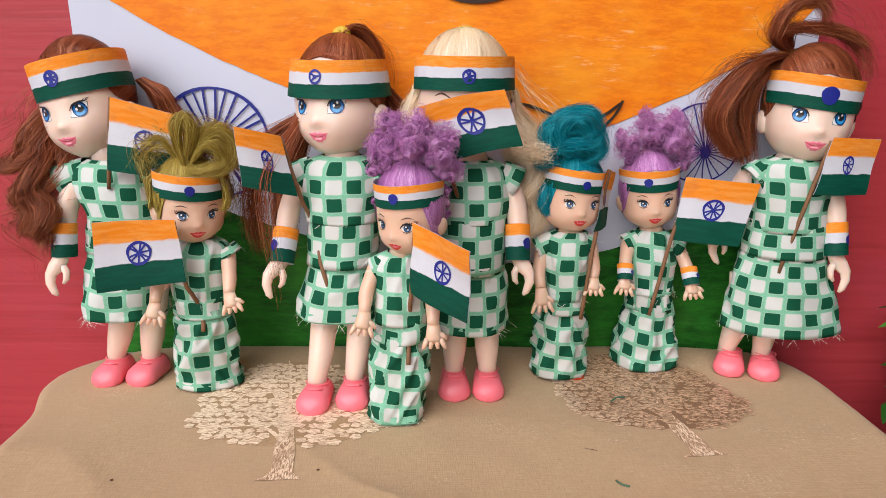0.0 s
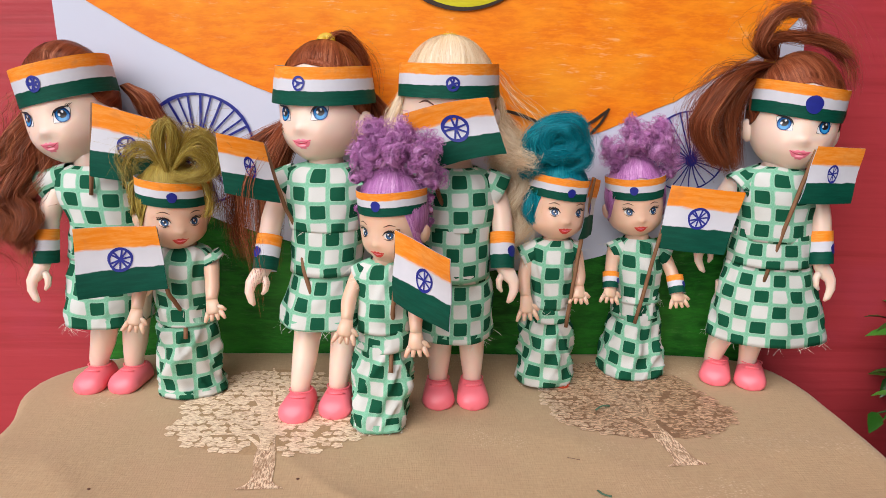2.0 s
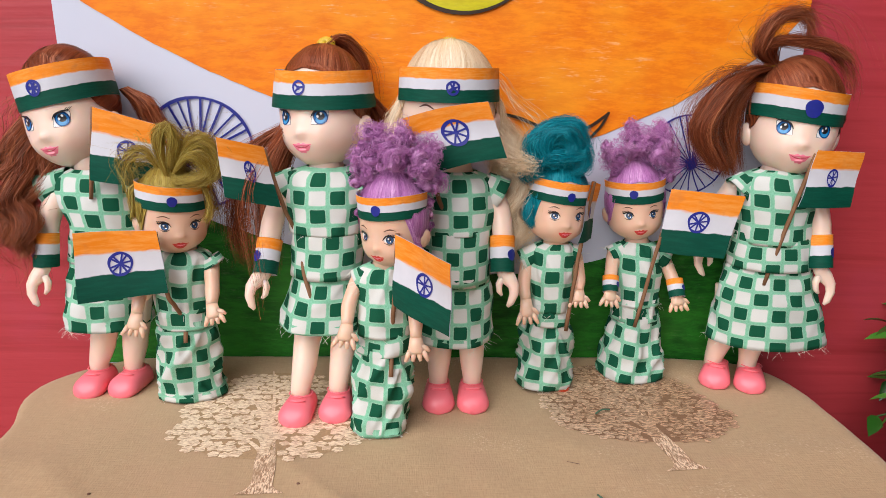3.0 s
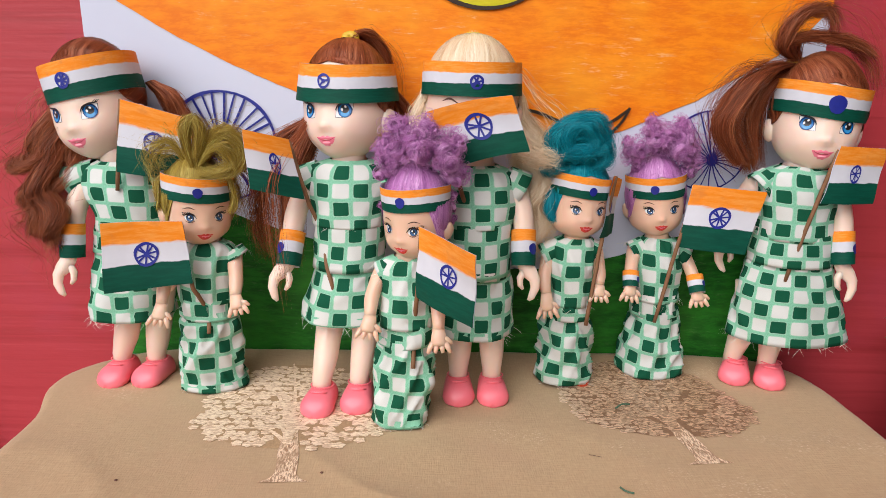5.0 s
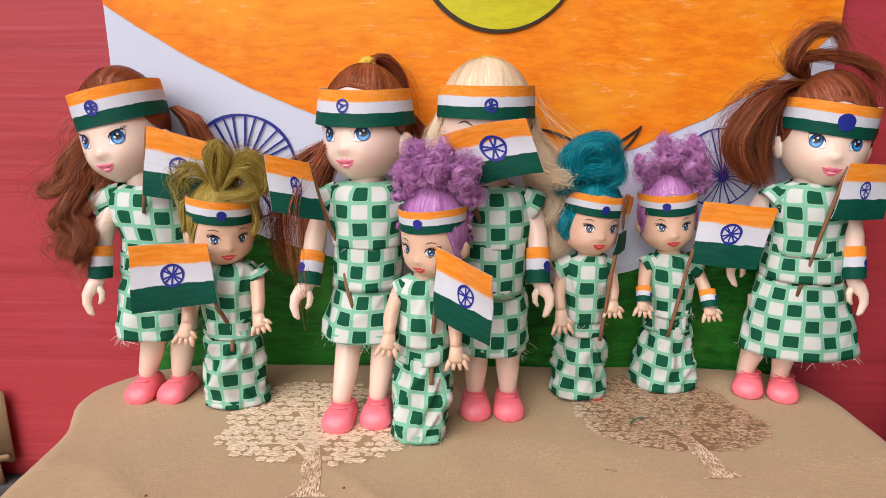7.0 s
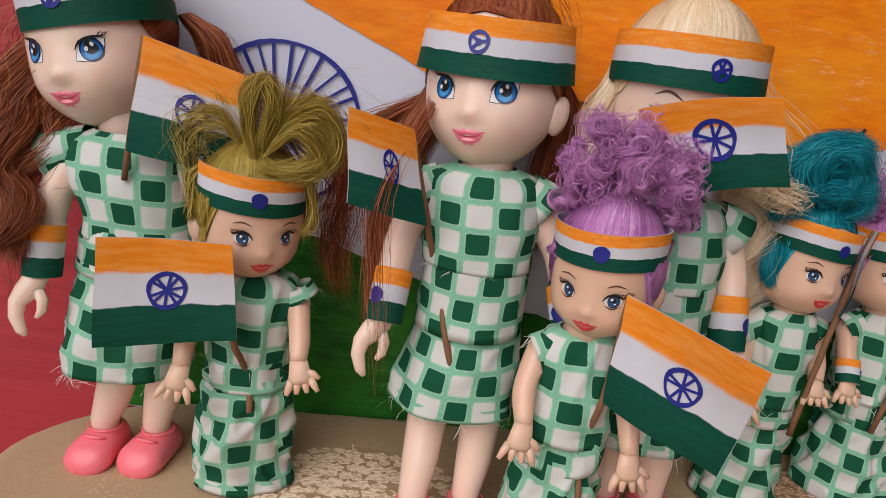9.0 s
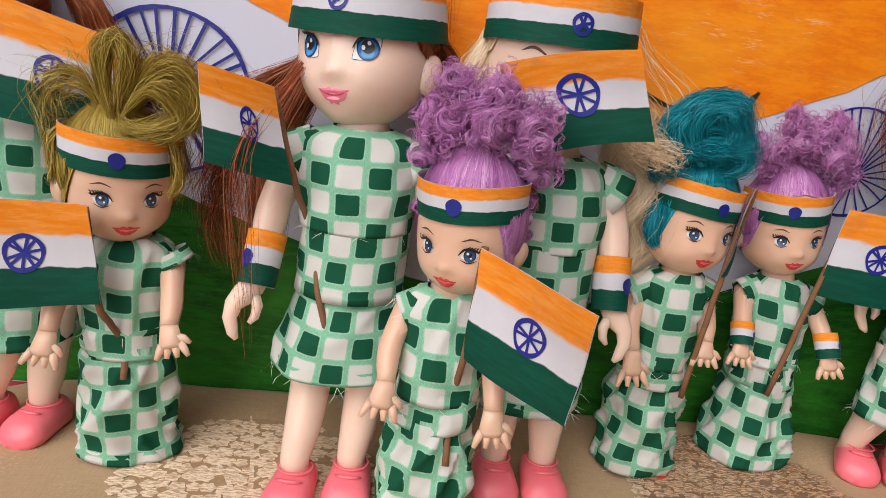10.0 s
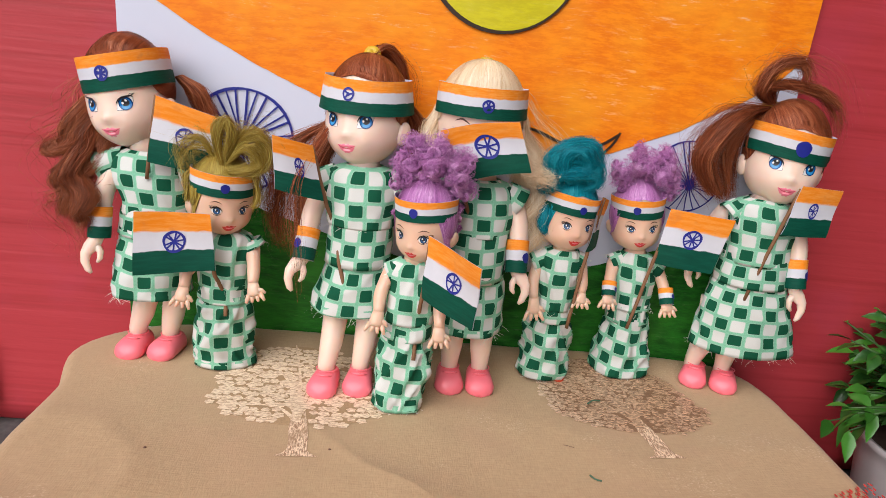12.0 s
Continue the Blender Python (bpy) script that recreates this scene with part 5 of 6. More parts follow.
def doll_c():
    b, ln = Build(), leaning(0.256, 0.276, 0.145)
    big_body(b, ln, [(0.0080, 0.2535, 0), (0.0250, 0.2535, 0)], [(0.0085, 0), (0.0240, 0)],
             [(0.1150, 0.0150, 0.0100, 0.0085), (0.1105, 0.0150, 0.0190, 0.0120), (0.100, 0.0152, 0.0195, 0.0150), (0.090, 0.0152, 0.0185, 0.0155), (0.086, 0.0152, 0.0180, 0.0155)],
             [(0.092, 0.0152, 0.0175, 0.0150), (0.080, 0.0152, 0.0176, 0.0158), (0.062, 0.0152, 0.0178, 0.0165)],
             [(0.068, 0.0152, 0.0165, 0.0150), (0.058, 0.0152, 0.0178, 0.0160), (0.046, 0.0152, 0.0186, 0.0170), (0.0335, 0.0152, 0.0188, 0.0175)],
             [[(0.0320, ln(0.106), 0.106), (0.0375, 0.266, 0.092), (0.0380, 0.258, 0.070), (0.0445, 0.252, 0.0575)], [(-0.0015, ln(0.106), 0.106), (-0.0080, 0.266, 0.090), (-0.0085, 0.258, 0.072), (-0.010, 0.252, 0.058)]],
             [(0.029, 0.108, 0.0375, 0.1035, 0.0078), (0.001, 0.108, -0.0075, 0.1035, 0.0078)], 31, (0.2, 0.2))
    hd = Head(0.0555, 0.0222, 0.0200, head_at(0.0112, 0.2750, 0.1170, 0, 0, 2))
    hd.skull(b)
    face(b, hd, True, low=0.03)
    top = (0.0, 0.004, 0.0565)
    cap(b, hd, M["blonde"], top, 0.80, 0.5, 0.12, 1500, 0.03, seed=6)
    w = hd.at @ Vector(top)
    hair_tie(b, (w.x, w.y, w.z + 0.0016), 0.0024, 0, 0.0009)
    lock(b, [(-0.007, 0.280, 0.158), (-0.0125, 0.274, 0.140), (-0.0155, 0.268, 0.124), (-0.014, 0.264, 0.108)], 0.0042, 260, M["blonde"], 0.0012, 2, 0.0012, 61)
    lock(b, [(0.029, 0.284, 0.155), (0.036, 0.280, 0.136), (0.041, 0.277, 0.118), (0.0445, 0.275, 0.100), (0.043, 0.272, 0.078)], 0.0058, 260, M["blonde"], 0.0034, 3.4, 0.0022, 62, 22)
    lock(b, [(0.026, 0.288, 0.15), (0.040, 0.282, 0.128), (0.048, 0.280, 0.110), (0.049, 0.278, 0.085), (0.045, 0.274, 0.070)], 0.0070, 110, M["blonde"], 0.0035, 3.2, 0.0035, 63, 18, 0.00014)
    lock(b, [(0.012, 0.290, 0.15), (0.036, 0.268, 0.124), (0.044, 0.262, 0.120), (0.050, 0.262, 0.116)], 0.0050, 70, M["blonde"], 0.0020, 3, 0.002, 64, 20)
    lock(b, [(0.020, 0.282, 0.168), (0.042, 0.278, 0.150), (0.056, 0.270, 0.122), (0.054, 0.266, 0.092)], 0.006, 9, M["blonde"], 0.003, 2.5, 0.003, 65, 18, 0.00008)
    ob = finish("doll", b, 0.0165, 0.2535, "blonde doll half hidden behind a flag, green check dress, pink shoes")
    bands.append((hd, 0.545, 0.815, 0.0014, -4.0, 0.0, -0.03))
    wrists.append(((0.0380, 0.2605, 0.0760), (0.0002, -0.008, -0.022), 0.0060, 0.0175))
    wrists.append(((-0.0083, 0.2600, 0.0760), (-0.0002, -0.008, -0.018), 0.0060, 0.0175))
    return ob


def doll_d():
    b, ln = Build(), leaning(0.276, 0.279, 0.145)
    big_body(b, ln, [(0.1600, 0.2790, -27), (0.1765, 0.2740, -24)], [(0.1615, 0), (0.1765, 0)],
             [(0.1165, 0.1770, 0.0100, 0.0085), (0.1120, 0.1768, 0.0185, 0.0120), (0.102, 0.1772, 0.0192, 0.0150), (0.090, 0.1780, 0.0190, 0.0155), (0.080, 0.1782, 0.0192, 0.0160)],
             [(0.085, 0.1780, 0.0186, 0.0150), (0.076, 0.1784, 0.0202, 0.0162), (0.067, 0.1788, 0.0212, 0.0168)],
             [(0.072, 0.1786, 0.0195, 0.0150), (0.060, 0.1795, 0.0235, 0.0165), (0.044, 0.1810, 0.0275, 0.0180), (0.0265, 0.1830, 0.0308, 0.0195)],
             [[(0.1600, 0.284, 0.107), (0.1530, 0.289, 0.090), (0.1490, 0.286, 0.0770), (0.1430, 0.281, 0.0645)], [(0.1940, ln(0.108), 0.108), (0.1985, 0.272, 0.092), (0.1985, 0.266, 0.070), (0.2055, 0.262, 0.0560)]],
             [(0.163, 0.110, 0.1570, 0.1050, 0.0072), (0.190, 0.110, 0.1965, 0.1040, 0.0076)], 47, (0.75, 0.1), 0.0040)
    hd = Head(0.0550, 0.0202, 0.0194, head_at(0.1800, 0.2775, 0.1135, 4, -12, -8))
    hd.skull(b)
    face(b, hd, True)
    top = (-0.012, 0.004, 0.0525)
    cap(b, hd, M["brown"], top, 0.75, 0.42, 0.15, 1300, 0.05, seed=8)
    w = hd.at @ Vector(top)
    hair_tie(b, (w.x, w.y, w.z), 0.0032, 30)
    lock(b, [w, (0.150, 0.278, 0.160), (0.1405, 0.276, 0.148), (0.1365, 0.276, 0.134), (0.1470, 0.278, 0.1165)], 0.0068, 800, M["brown"], 0.0006, 1.2, 0.0008, 71)
    lock(b, [w, (0.147, 0.284, 0.154), (0.1415, 0.284, 0.138), (0.1500, 0.284, 0.118)], 0.0075, 520, M["brown"], 0.0006, 1.2, 0.0008, 72)
    lock(b, [w, (0.156, 0.289, 0.154), (0.1535, 0.290, 0.135), (0.159, 0.290, 0.112)], 0.0080, 420, M["brown"], 0.0008, 1.2, 0.001, 78)
    lock(b, [w, (0.160, 0.281, 0.174), (0.167, 0.281, 0.187), (0.178, 0.280, 0.190), (0.184, 0.279, 0.180)], 0.0032, 130, M["brown"], 0.0008, 1.5, 0.0018, 73)
    lock(b, [w, (0.163, 0.282, 0.175), (0.176, 0.284, 0.178), (0.193, 0.282, 0.176), (0.205, 0.280, 0.170)], 0.0028, 170, M["brown"], 0.0006, 1.5, 0.0014, 74)
    lock(b, [w, (0.172, 0.287, 0.178), (0.196, 0.287, 0.176), (0.207, 0.285, 0.166), (0.212, 0.284, 0.153)], 0.0035, 60, M["brown"], 0.0008, 1.5, 0.002, 75, 16, 0.00015)
    lock(b, [w, (0.146, 0.280, 0.163), (0.134, 0.277, 0.148), (0.131, 0.277, 0.130), (0.141, 0.279, 0.112)], 0.008, 36, M["brown"], 0.0015, 1.5, 0.004, 76, 18, 0.00009)
    lock(b, [w, (0.158, 0.281, 0.178), (0.172, 0.281, 0.192), (0.194, 0.281, 0.186), (0.210, 0.281, 0.160)], 0.007, 20, M["brown"], 0.002, 1.5, 0.005, 77, 18, 0.00008)
    ob = finish("doll", b, 0.168, 0.275, "auburn side-ponytail doll in long flared green check dress, pink shoes")
    bands.append((hd, 0.495, 0.775, 0.0018, 8.0, 2.0, 0.0))
    wrists.append(((0.1985, 0.2675, 0.0770), (0.001, -0.006, -0.022), 0.0060, 0.0165))
    return ob


def small_body(b, ln, bodice, waistband, skirt, arms, sleeves, seed, uv):
    rg = garment(b, skirt, ln, 34, seed, 0.0018, (4, 0.0010), uv, slant=0.16 * math.sin(seed), sway=0.20)
    garment(b, waistband, ln, 12, seed + 2, 0.0011, (3, 0.0002), (uv[0] + 0.3, uv[1] + 2.4))
    top = garment(b, bodice, ln, 20, seed + 1, 0.0011, (3, 0.0002), (uv[0] + 0.15, uv[1] + 0.7), slant=0.2 * math.cos(seed))
    fray(b, top[19], 30, 0.006, seed + 7)
    fray(b, rg[33], 30, 0.004, seed + 4)
    zt, cx = bodice[0][0], bodice[0][1]
    b.tube([(cx, ln(zt), zt - 0.003), (cx, ln(zt), zt + 0.002), (cx, ln(zt), zt + 0.008)], [0.0072, 0.0056, 0.0052], M["tan"], None, 16)
    for pts in arms:
        arm(b, pts, 0.0034, False)
    for (x0, z0, x1, z1, w) in sleeves:
        p0, p1 = Vector((x0, ln(z0), z0)), Vector((x1, ln(z1) - 0.001, z1))
        d = (p1 - p0).normalized()
        sd = Vector((0, 1, 0))
        up = d.cross(sd)
        rings, uvs = [], []
        for i, q in enumerate((0, 0.4, 0.8, 1.0, 1.0, 0.8)):
            c = p0.lerp(p1, q)
            rad = w * (0.92 + 0.15 * q) * (1.0 if i < 4 else 0.9)
            rings.append([c + sd * (rad * math.cos(a)) + up * (rad * math.sin(a)) for a in [2 * math.pi * j / 20 for j in range(20)]])
            uvs.append([(j / 20 * 2 * math.pi * w / PITCH + uv[0], uv[1] + 0.2 + q * (p1 - p0).length / PITCH) for j in range(21)])
        b.loft(rings, M["fabric"], None, True, False, False, uvs)
        fray(b, [tuple(v) for v in rings[3]], 26, 0.005, seed + 9)
    return rg


def doll_e():
    b, ln = Build(), leaning(0.264, 0.260, 0.10)
    small_body(b, ln, [(0.0775, -0.1150, 0.0075, 0.0062), (0.0745, -0.1150, 0.0125, 0.0085), (0.066, -0.1155, 0.0136, 0.0112), (0.054, -0.1160, 0.0132, 0.0118), (0.047, -0.1162, 0.0136, 0.0122)],
               [(0.049, -0.1162, 0.0128, 0.0115), (0.044, -0.1164, 0.0134, 0.0122), (0.039, -0.1165, 0.0138, 0.0126)],
               [(0.041, -0.1164, 0.0126, 0.0116), (0.030, -0.1168, 0.0145, 0.0128), (0.015, -0.1172, 0.0158, 0.0138), (0.0012, -0.1175, 0.0170, 0.0145)],
               [[(-0.1275, ln(0.071), 0.071), (-0.1325, 0.252, 0.060), (-0.1330, 0.245, 0.0500), (-0.1345, 0.241, 0.0390)], [(-0.1025, ln(0.071), 0.071), (-0.0995, 0.252, 0.061), (-0.0985, 0.246, 0.0545), (-0.0960, 0.242, 0.0450)]],
               [(-0.117, 0.0730, -0.1285, 0.0700, 0.0058), (-0.103, 0.0730, -0.1010, 0.0695, 0.0058)], 53, (0.2, 0.5))
    hd = Head(0.0405, 0.0154, 0.0145, head_at(-0.1180, 0.2595, 0.0762, 3, 31, -1))
    hd.skull(b)
    face(b, hd, False)
    cap(b, hd, M["lime"], (-0.001, 0.002, 0.0425), 0.80, 0.30, 0.05, 800, 0.02, seed=12)
    w = hd.at @ Vector((-0.001, 0.002, 0.0425))
    for i, (g, width, count, frizz) in enumerate([
            ([(-0.1150, 0.2510, 0.112), (-0.1172, 0.2500, 0.122), (-0.1168, 0.2500, 0.131), (-0.1138, 0.2505, 0.1355), (-0.1118, 0.2510, 0.130), (-0.1128, 0.2520, 0.121), (-0.1138, 0.2530, 0.114)], 0.0019, 170, 0.0009),
            ([(-0.1215, 0.2580, 0.116), (-0.1280, 0.2580, 0.125), (-0.1340, 0.2580, 0.123), (-0.1380, 0.2580, 0.117), (-0.1360, 0.2580, 0.109), (-0.1340, 0.2570, 0.102), (-0.1320, 0.2560, 0.095)], 0.0016, 60, 0.0014),
            ([(-0.1190, 0.2550, 0.115), (-0.1250, 0.2545, 0.122), (-0.1310, 0.2545, 0.120), (-0.1320, 0.2550, 0.115), (-0.1270, 0.2560, 0.113)], 0.0018, 40, 0.0020),
            ([(-0.1150, 0.2540, 0.113), (-0.1080, 0.2535, 0.124), (-0.1000, 0.2535, 0.130), (-0.0940, 0.2540, 0.124), (-0.0960, 0.2540, 0.115), (-0.1030, 0.2530, 0.1105), (-0.1120, 0.2520, 0.111)], 0.0024, 210, 0.0013),
            ([(-0.1120, 0.2510, 0.115), (-0.1050, 0.2500, 0.123), (-0.0980, 0.2500, 0.122), (-0.0980, 0.2505, 0.115), (-0.1060, 0.2500, 0.1115), (-0.1120, 0.2500, 0.1125)], 0.0020, 130, 0.0013),
            ([(-0.1175, 0.2600, 0.113), (-0.1110, 0.2600, 0.127), (-0.1040, 0.2600, 0.1285), (-0.0980, 0.2600, 0.119), (-0.1010, 0.2600, 0.110)], 0.0022, 90, 0.0020),
            ([(-0.1040, 0.2620, 0.112), (-0.1005, 0.2630, 0.104), (-0.1005, 0.2640, 0.095), (-0.1035, 0.2640, 0.087)], 0.0020, 60, 0.0014),
            ([(-0.1160, 0.2560, 0.114), (-0.1215, 0.2555, 0.125), (-0.1255, 0.2555, 0.130), (-0.1300, 0.2560, 0.126), (-0.1325, 0.2560, 0.119)], 0.0030, 12, 0.0034),
            ([(-0.1120, 0.2560, 0.114), (-0.1050, 0.2555, 0.130), (-0.0990, 0.2555, 0.133), (-0.0930, 0.2560, 0.126), (-0.0935, 0.2560, 0.112)], 0.0030, 14, 0.0034)]):
        lock(b, g, width * 1.15, int(count * 0.62), M["lime"], 0.0009, 1.9, frizz * 1.7, 80 + i, 22, 0.00009, 0.6, 0.35)
    for s in (-1, 1):
        lock(b, [np.array(w) + np.array([s * 0.008, 0, -0.004]), (-0.1160 + s * 0.0165, 0.2545, 0.107), (-0.1160 + s * 0.0172, 0.2525, 0.096), (-0.1160 + s * 0.0150, 0.2535, 0.092)], 0.0012, 34, M["lime"], 0.0008, 2, 0.0008, 115 + s)
    lock(b, [np.array(w), (-0.101, 0.262, 0.118), (-0.094, 0.266, 0.104), (-0.097, 0.266, 0.085)], 0.006, 24, M["brown"], 0.002, 2, 0.003, 118, 16, 0.00012)
    ob = finish("doll", b, -0.117, 0.262, "small doll with tousled yellow-green hair and long green check dress")
    bands.append((hd, 0.55, 0.825, 0.0009, 0.0, 2.0, 0.035))
    return ob


def doll_f():
    b, ln = Build(), leaning(0.231, 0.239, 0.10)
    small_body(b, ln, [(0.0785, -0.0165, 0.0075, 0.0062), (0.0755, -0.0168, 0.0118, 0.0085), (0.066, -0.0172, 0.0124, 0.0110), (0.054, -0.0174, 0.0122, 0.0116), (0.047, -0.0175, 0.0126, 0.0120)],
               [(0.0495, -0.0175, 0.0116, 0.0112), (0.044, -0.0175, 0.0122, 0.0118), (0.0385, -0.0176, 0.0126, 0.0122)],
               [(0.041, -0.0175, 0.0114, 0.0112), (0.030, -0.0176, 0.0130, 0.0122), (0.015, -0.0186, 0.0136, 0.0128), (0.0010, -0.0200, 0.0138, 0.0132)],
               [[(-0.0280, ln(0.072), 0.072), (-0.0325, 0.230, 0.062), (-0.0330, 0.222, 0.0545), (-0.0345, 0.218, 0.0440)], [(-0.0060, ln(0.072), 0.072), (-0.0035, 0.226, 0.060), (-0.0030, 0.219, 0.0500), (-0.0025, 0.216, 0.0390)]],
               [(-0.0235, 0.0735, -0.0295, 0.0700, 0.0055), (-0.0095, 0.0735, -0.0045, 0.0695, 0.0055)], 61, (0.7, 0.15))
    hd = Head(0.0405, 0.0148, 0.0142, head_at(-0.0135, 0.2388, 0.0772, 0, -31, 2))
    hd.skull(b)
    face(b, hd, False, glance=0.1)
    cap(b, hd, M["purple"], (0.0, 0.003, 0.0425), 0.80, 0.30, 0.05, 900, 0.03, seed=14)
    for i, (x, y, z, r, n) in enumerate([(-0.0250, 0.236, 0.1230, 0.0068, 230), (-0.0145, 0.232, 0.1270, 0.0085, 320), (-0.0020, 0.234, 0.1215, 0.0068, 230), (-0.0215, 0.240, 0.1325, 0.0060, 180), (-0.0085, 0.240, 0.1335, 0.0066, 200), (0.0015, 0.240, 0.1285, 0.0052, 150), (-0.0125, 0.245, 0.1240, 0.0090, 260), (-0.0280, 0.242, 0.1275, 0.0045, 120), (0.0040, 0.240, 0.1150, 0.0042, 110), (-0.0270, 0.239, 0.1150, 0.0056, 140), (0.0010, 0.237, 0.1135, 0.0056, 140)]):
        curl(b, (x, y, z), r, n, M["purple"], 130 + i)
    ringlets(b, [(-0.0250, 0.236, 0.1230, 0.0068), (-0.0145, 0.232, 0.1270, 0.0085), (-0.0020, 0.234, 0.1215, 0.0068), (-0.0215, 0.240, 0.1325, 0.006), (-0.0085, 0.240, 0.1335, 0.0066), (0.0015, 0.240, 0.1285, 0.0052), (0.0040, 0.240, 0.1150, 0.0042)], 900, M["purple"], 301)
    for i, (x, z) in enumerate([(0.0020, 0.1055), (0.0028, 0.1000), (0.0022, 0.0945), (-0.0275, 0.1000), (-0.0270, 0.0950)]):
        curl(b, (x, 0.240, z), 0.0032, 90, M["purple"], 150 + i)
    ob = finish("doll", b, -0.019, 0.231, "small doll with piled lilac curls and long green check dress")
    bands.append((hd, 0.57, 0.815, 0.0008, -2.0, -3.0, 0.035))
    return ob


def doll_g():
    b, ln = Build(), leaning(0.276, 0.273, 0.10)
    small_body(b, ln, [(0.0790, 0.0665, 0.0075, 0.0062), (0.0755, 0.0655, 0.0118, 0.0085), (0.066, 0.0648, 0.0122, 0.0110), (0.052, 0.0646, 0.0114, 0.0115), (0.044, 0.0648, 0.0116, 0.0120)],
               [(0.0465, 0.0648, 0.0108, 0.0112), (0.042, 0.0648, 0.0114, 0.0118), (0.0365, 0.0646, 0.0118, 0.0122)],
               [(0.039, 0.0648, 0.0106, 0.0112), (0.028, 0.0648, 0.0132, 0.0122), (0.014, 0.0648, 0.0142, 0.0130), (0.0012, 0.0648, 0.0150, 0.0135)],
               [[(0.0540, ln(0.072), 0.072), (0.0505, 0.268, 0.060), (0.0510, 0.262, 0.0520), (0.0520, 0.258, 0.0390)], [(0.0765, ln(0.072), 0.072), (0.0785, 0.270, 0.062), (0.0780, 0.266, 0.056), (0.0775, 0.262, 0.0470)]],
               [(0.0585, 0.0735, 0.0495, 0.0690, 0.0057), (0.072, 0.0745, 0.0770, 0.0720, 0.0052)], 67, (0.4, 0.8))
    shoe(b, 0.0730, 0.2705, 12, M["red_shoe"], 0.5)
    hd = Head(0.0395, 0.0146, 0.0140, head_at(0.0655, 0.2725, 0.0787, 4, 11, -6))
    hd.skull(b)
    face(b, hd, False)
    cap(b, hd, M["teal"], (-0.001, 0.002, 0.0415), 0.80, 0.28, 0.05, 900, 0.03, seed=16)
    w = hd.at @ Vector((-0.001, 0.002, 0.0405))
    lock(b, [(0.0634, 0.2710, 0.1164), (0.0556, 0.2710, 0.1243), (0.0571, 0.2710, 0.1336), (0.0622, 0.2710, 0.1380), (0.0687, 0.2710, 0.1374), (0.0730, 0.2710, 0.1333), (0.0744, 0.2710, 0.1277), (0.0712, 0.2710, 0.1232)], 0.0046, 280, M["teal"], 0.0010, 2.4, 0.0014, 170, 20, 0.00009, 0.6, 0.12)
    lock(b, [(0.0626, 0.2660, 0.1171), (0.0568, 0.2660, 0.1275), (0.0596, 0.2660, 0.1339), (0.0658, 0.2660, 0.1346), (0.0702, 0.2660, 0.1303), (0.0685, 0.2660, 0.1246)], 0.0044, 240, M["teal"], 0.0010, 2.4, 0.0014, 171, 20, 0.00009, 0.6, 0.12)
    lock(b, [(0.0603, 0.2680, 0.1269), (0.0548, 0.2680, 0.1328), (0.0520, 0.2680, 0.1267), (0.0516, 0.2680, 0.1193), (0.0528, 0.2680, 0.1140), (0.0558, 0.2680, 0.1137)], 0.0036, 220, M["teal"], 0.0010, 2.4, 0.0016, 172, 20, 0.00009, 0.6, 0.12)
    lock(b, [(0.0652, 0.2690, 0.1156), (0.0735, 0.2690, 0.1270), (0.0760, 0.2690, 0.1221), (0.0752, 0.2690, 0.1175), (0.0713, 0.2690, 0.1154), (0.0673, 0.2690, 0.1173)], 0.0036, 200, M["teal"], 0.0010, 2.4, 0.0016, 173, 20, 0.00009, 0.6, 0.12)
    lock(b, [(0.0563, 0.2650, 0.1213), (0.0611, 0.2650, 0.1225), (0.0664, 0.2650, 0.1215), (0.0726, 0.2650, 0.1237)], 0.0041, 200, M["teal"], 0.0010, 2.4, 0.0016, 174, 20, 0.00009, 0.6, 0.12)
    lock(b, [(0.0652, 0.2750, 0.1133), (0.0587, 0.2750, 0.1163), (0.0562, 0.2750, 0.1233), (0.0602, 0.2750, 0.1283), (0.0667, 0.2750, 0.1283), (0.0723, 0.2750, 0.1246), (0.0718, 0.2750, 0.1186), (0.0663, 0.2750, 0.1153)], 0.0054, 320, M["teal"], 0.0010, 2.4, 0.0020, 175, 20, 0.00009, 0.6, 0.12)
    lock(b, [(0.0661, 0.2800, 0.1131), (0.0623, 0.2800, 0.1228), (0.0642, 0.2800, 0.1296), (0.0689, 0.2800, 0.1305), (0.0712, 0.2800, 0.1215), (0.0694, 0.2800, 0.1140)], 0.0065, 260, M["teal"], 0.0010, 2.4, 0.0020, 176, 20, 0.00009, 0.6, 0.12)
    lock(b, [(0.0620, 0.2720, 0.1265), (0.0541, 0.2720, 0.1343), (0.0509, 0.2720, 0.1276), (0.0506, 0.2720, 0.1183), (0.0526, 0.2720, 0.1122), (0.0551, 0.2720, 0.1142)], 0.0030, 50, M["teal"], 0.0010, 2.0, 0.0022, 177, 20, 0.00009, 0.6, 0.12)
    lock(b, [(0.0655, 0.2740, 0.1263), (0.0691, 0.2740, 0.1390), (0.0763, 0.2740, 0.1331), (0.0786, 0.2740, 0.1237), (0.0769, 0.2740, 0.1155)], 0.0030, 36, M["teal"], 0.0010, 2.0, 0.0022, 178, 20, 0.00009, 0.6, 0.12)
    b.ball((0.0640, 0.2745, 0.1235), (0.0078, 0.0060, 0.0080), M["teal"], None, 18, 12)
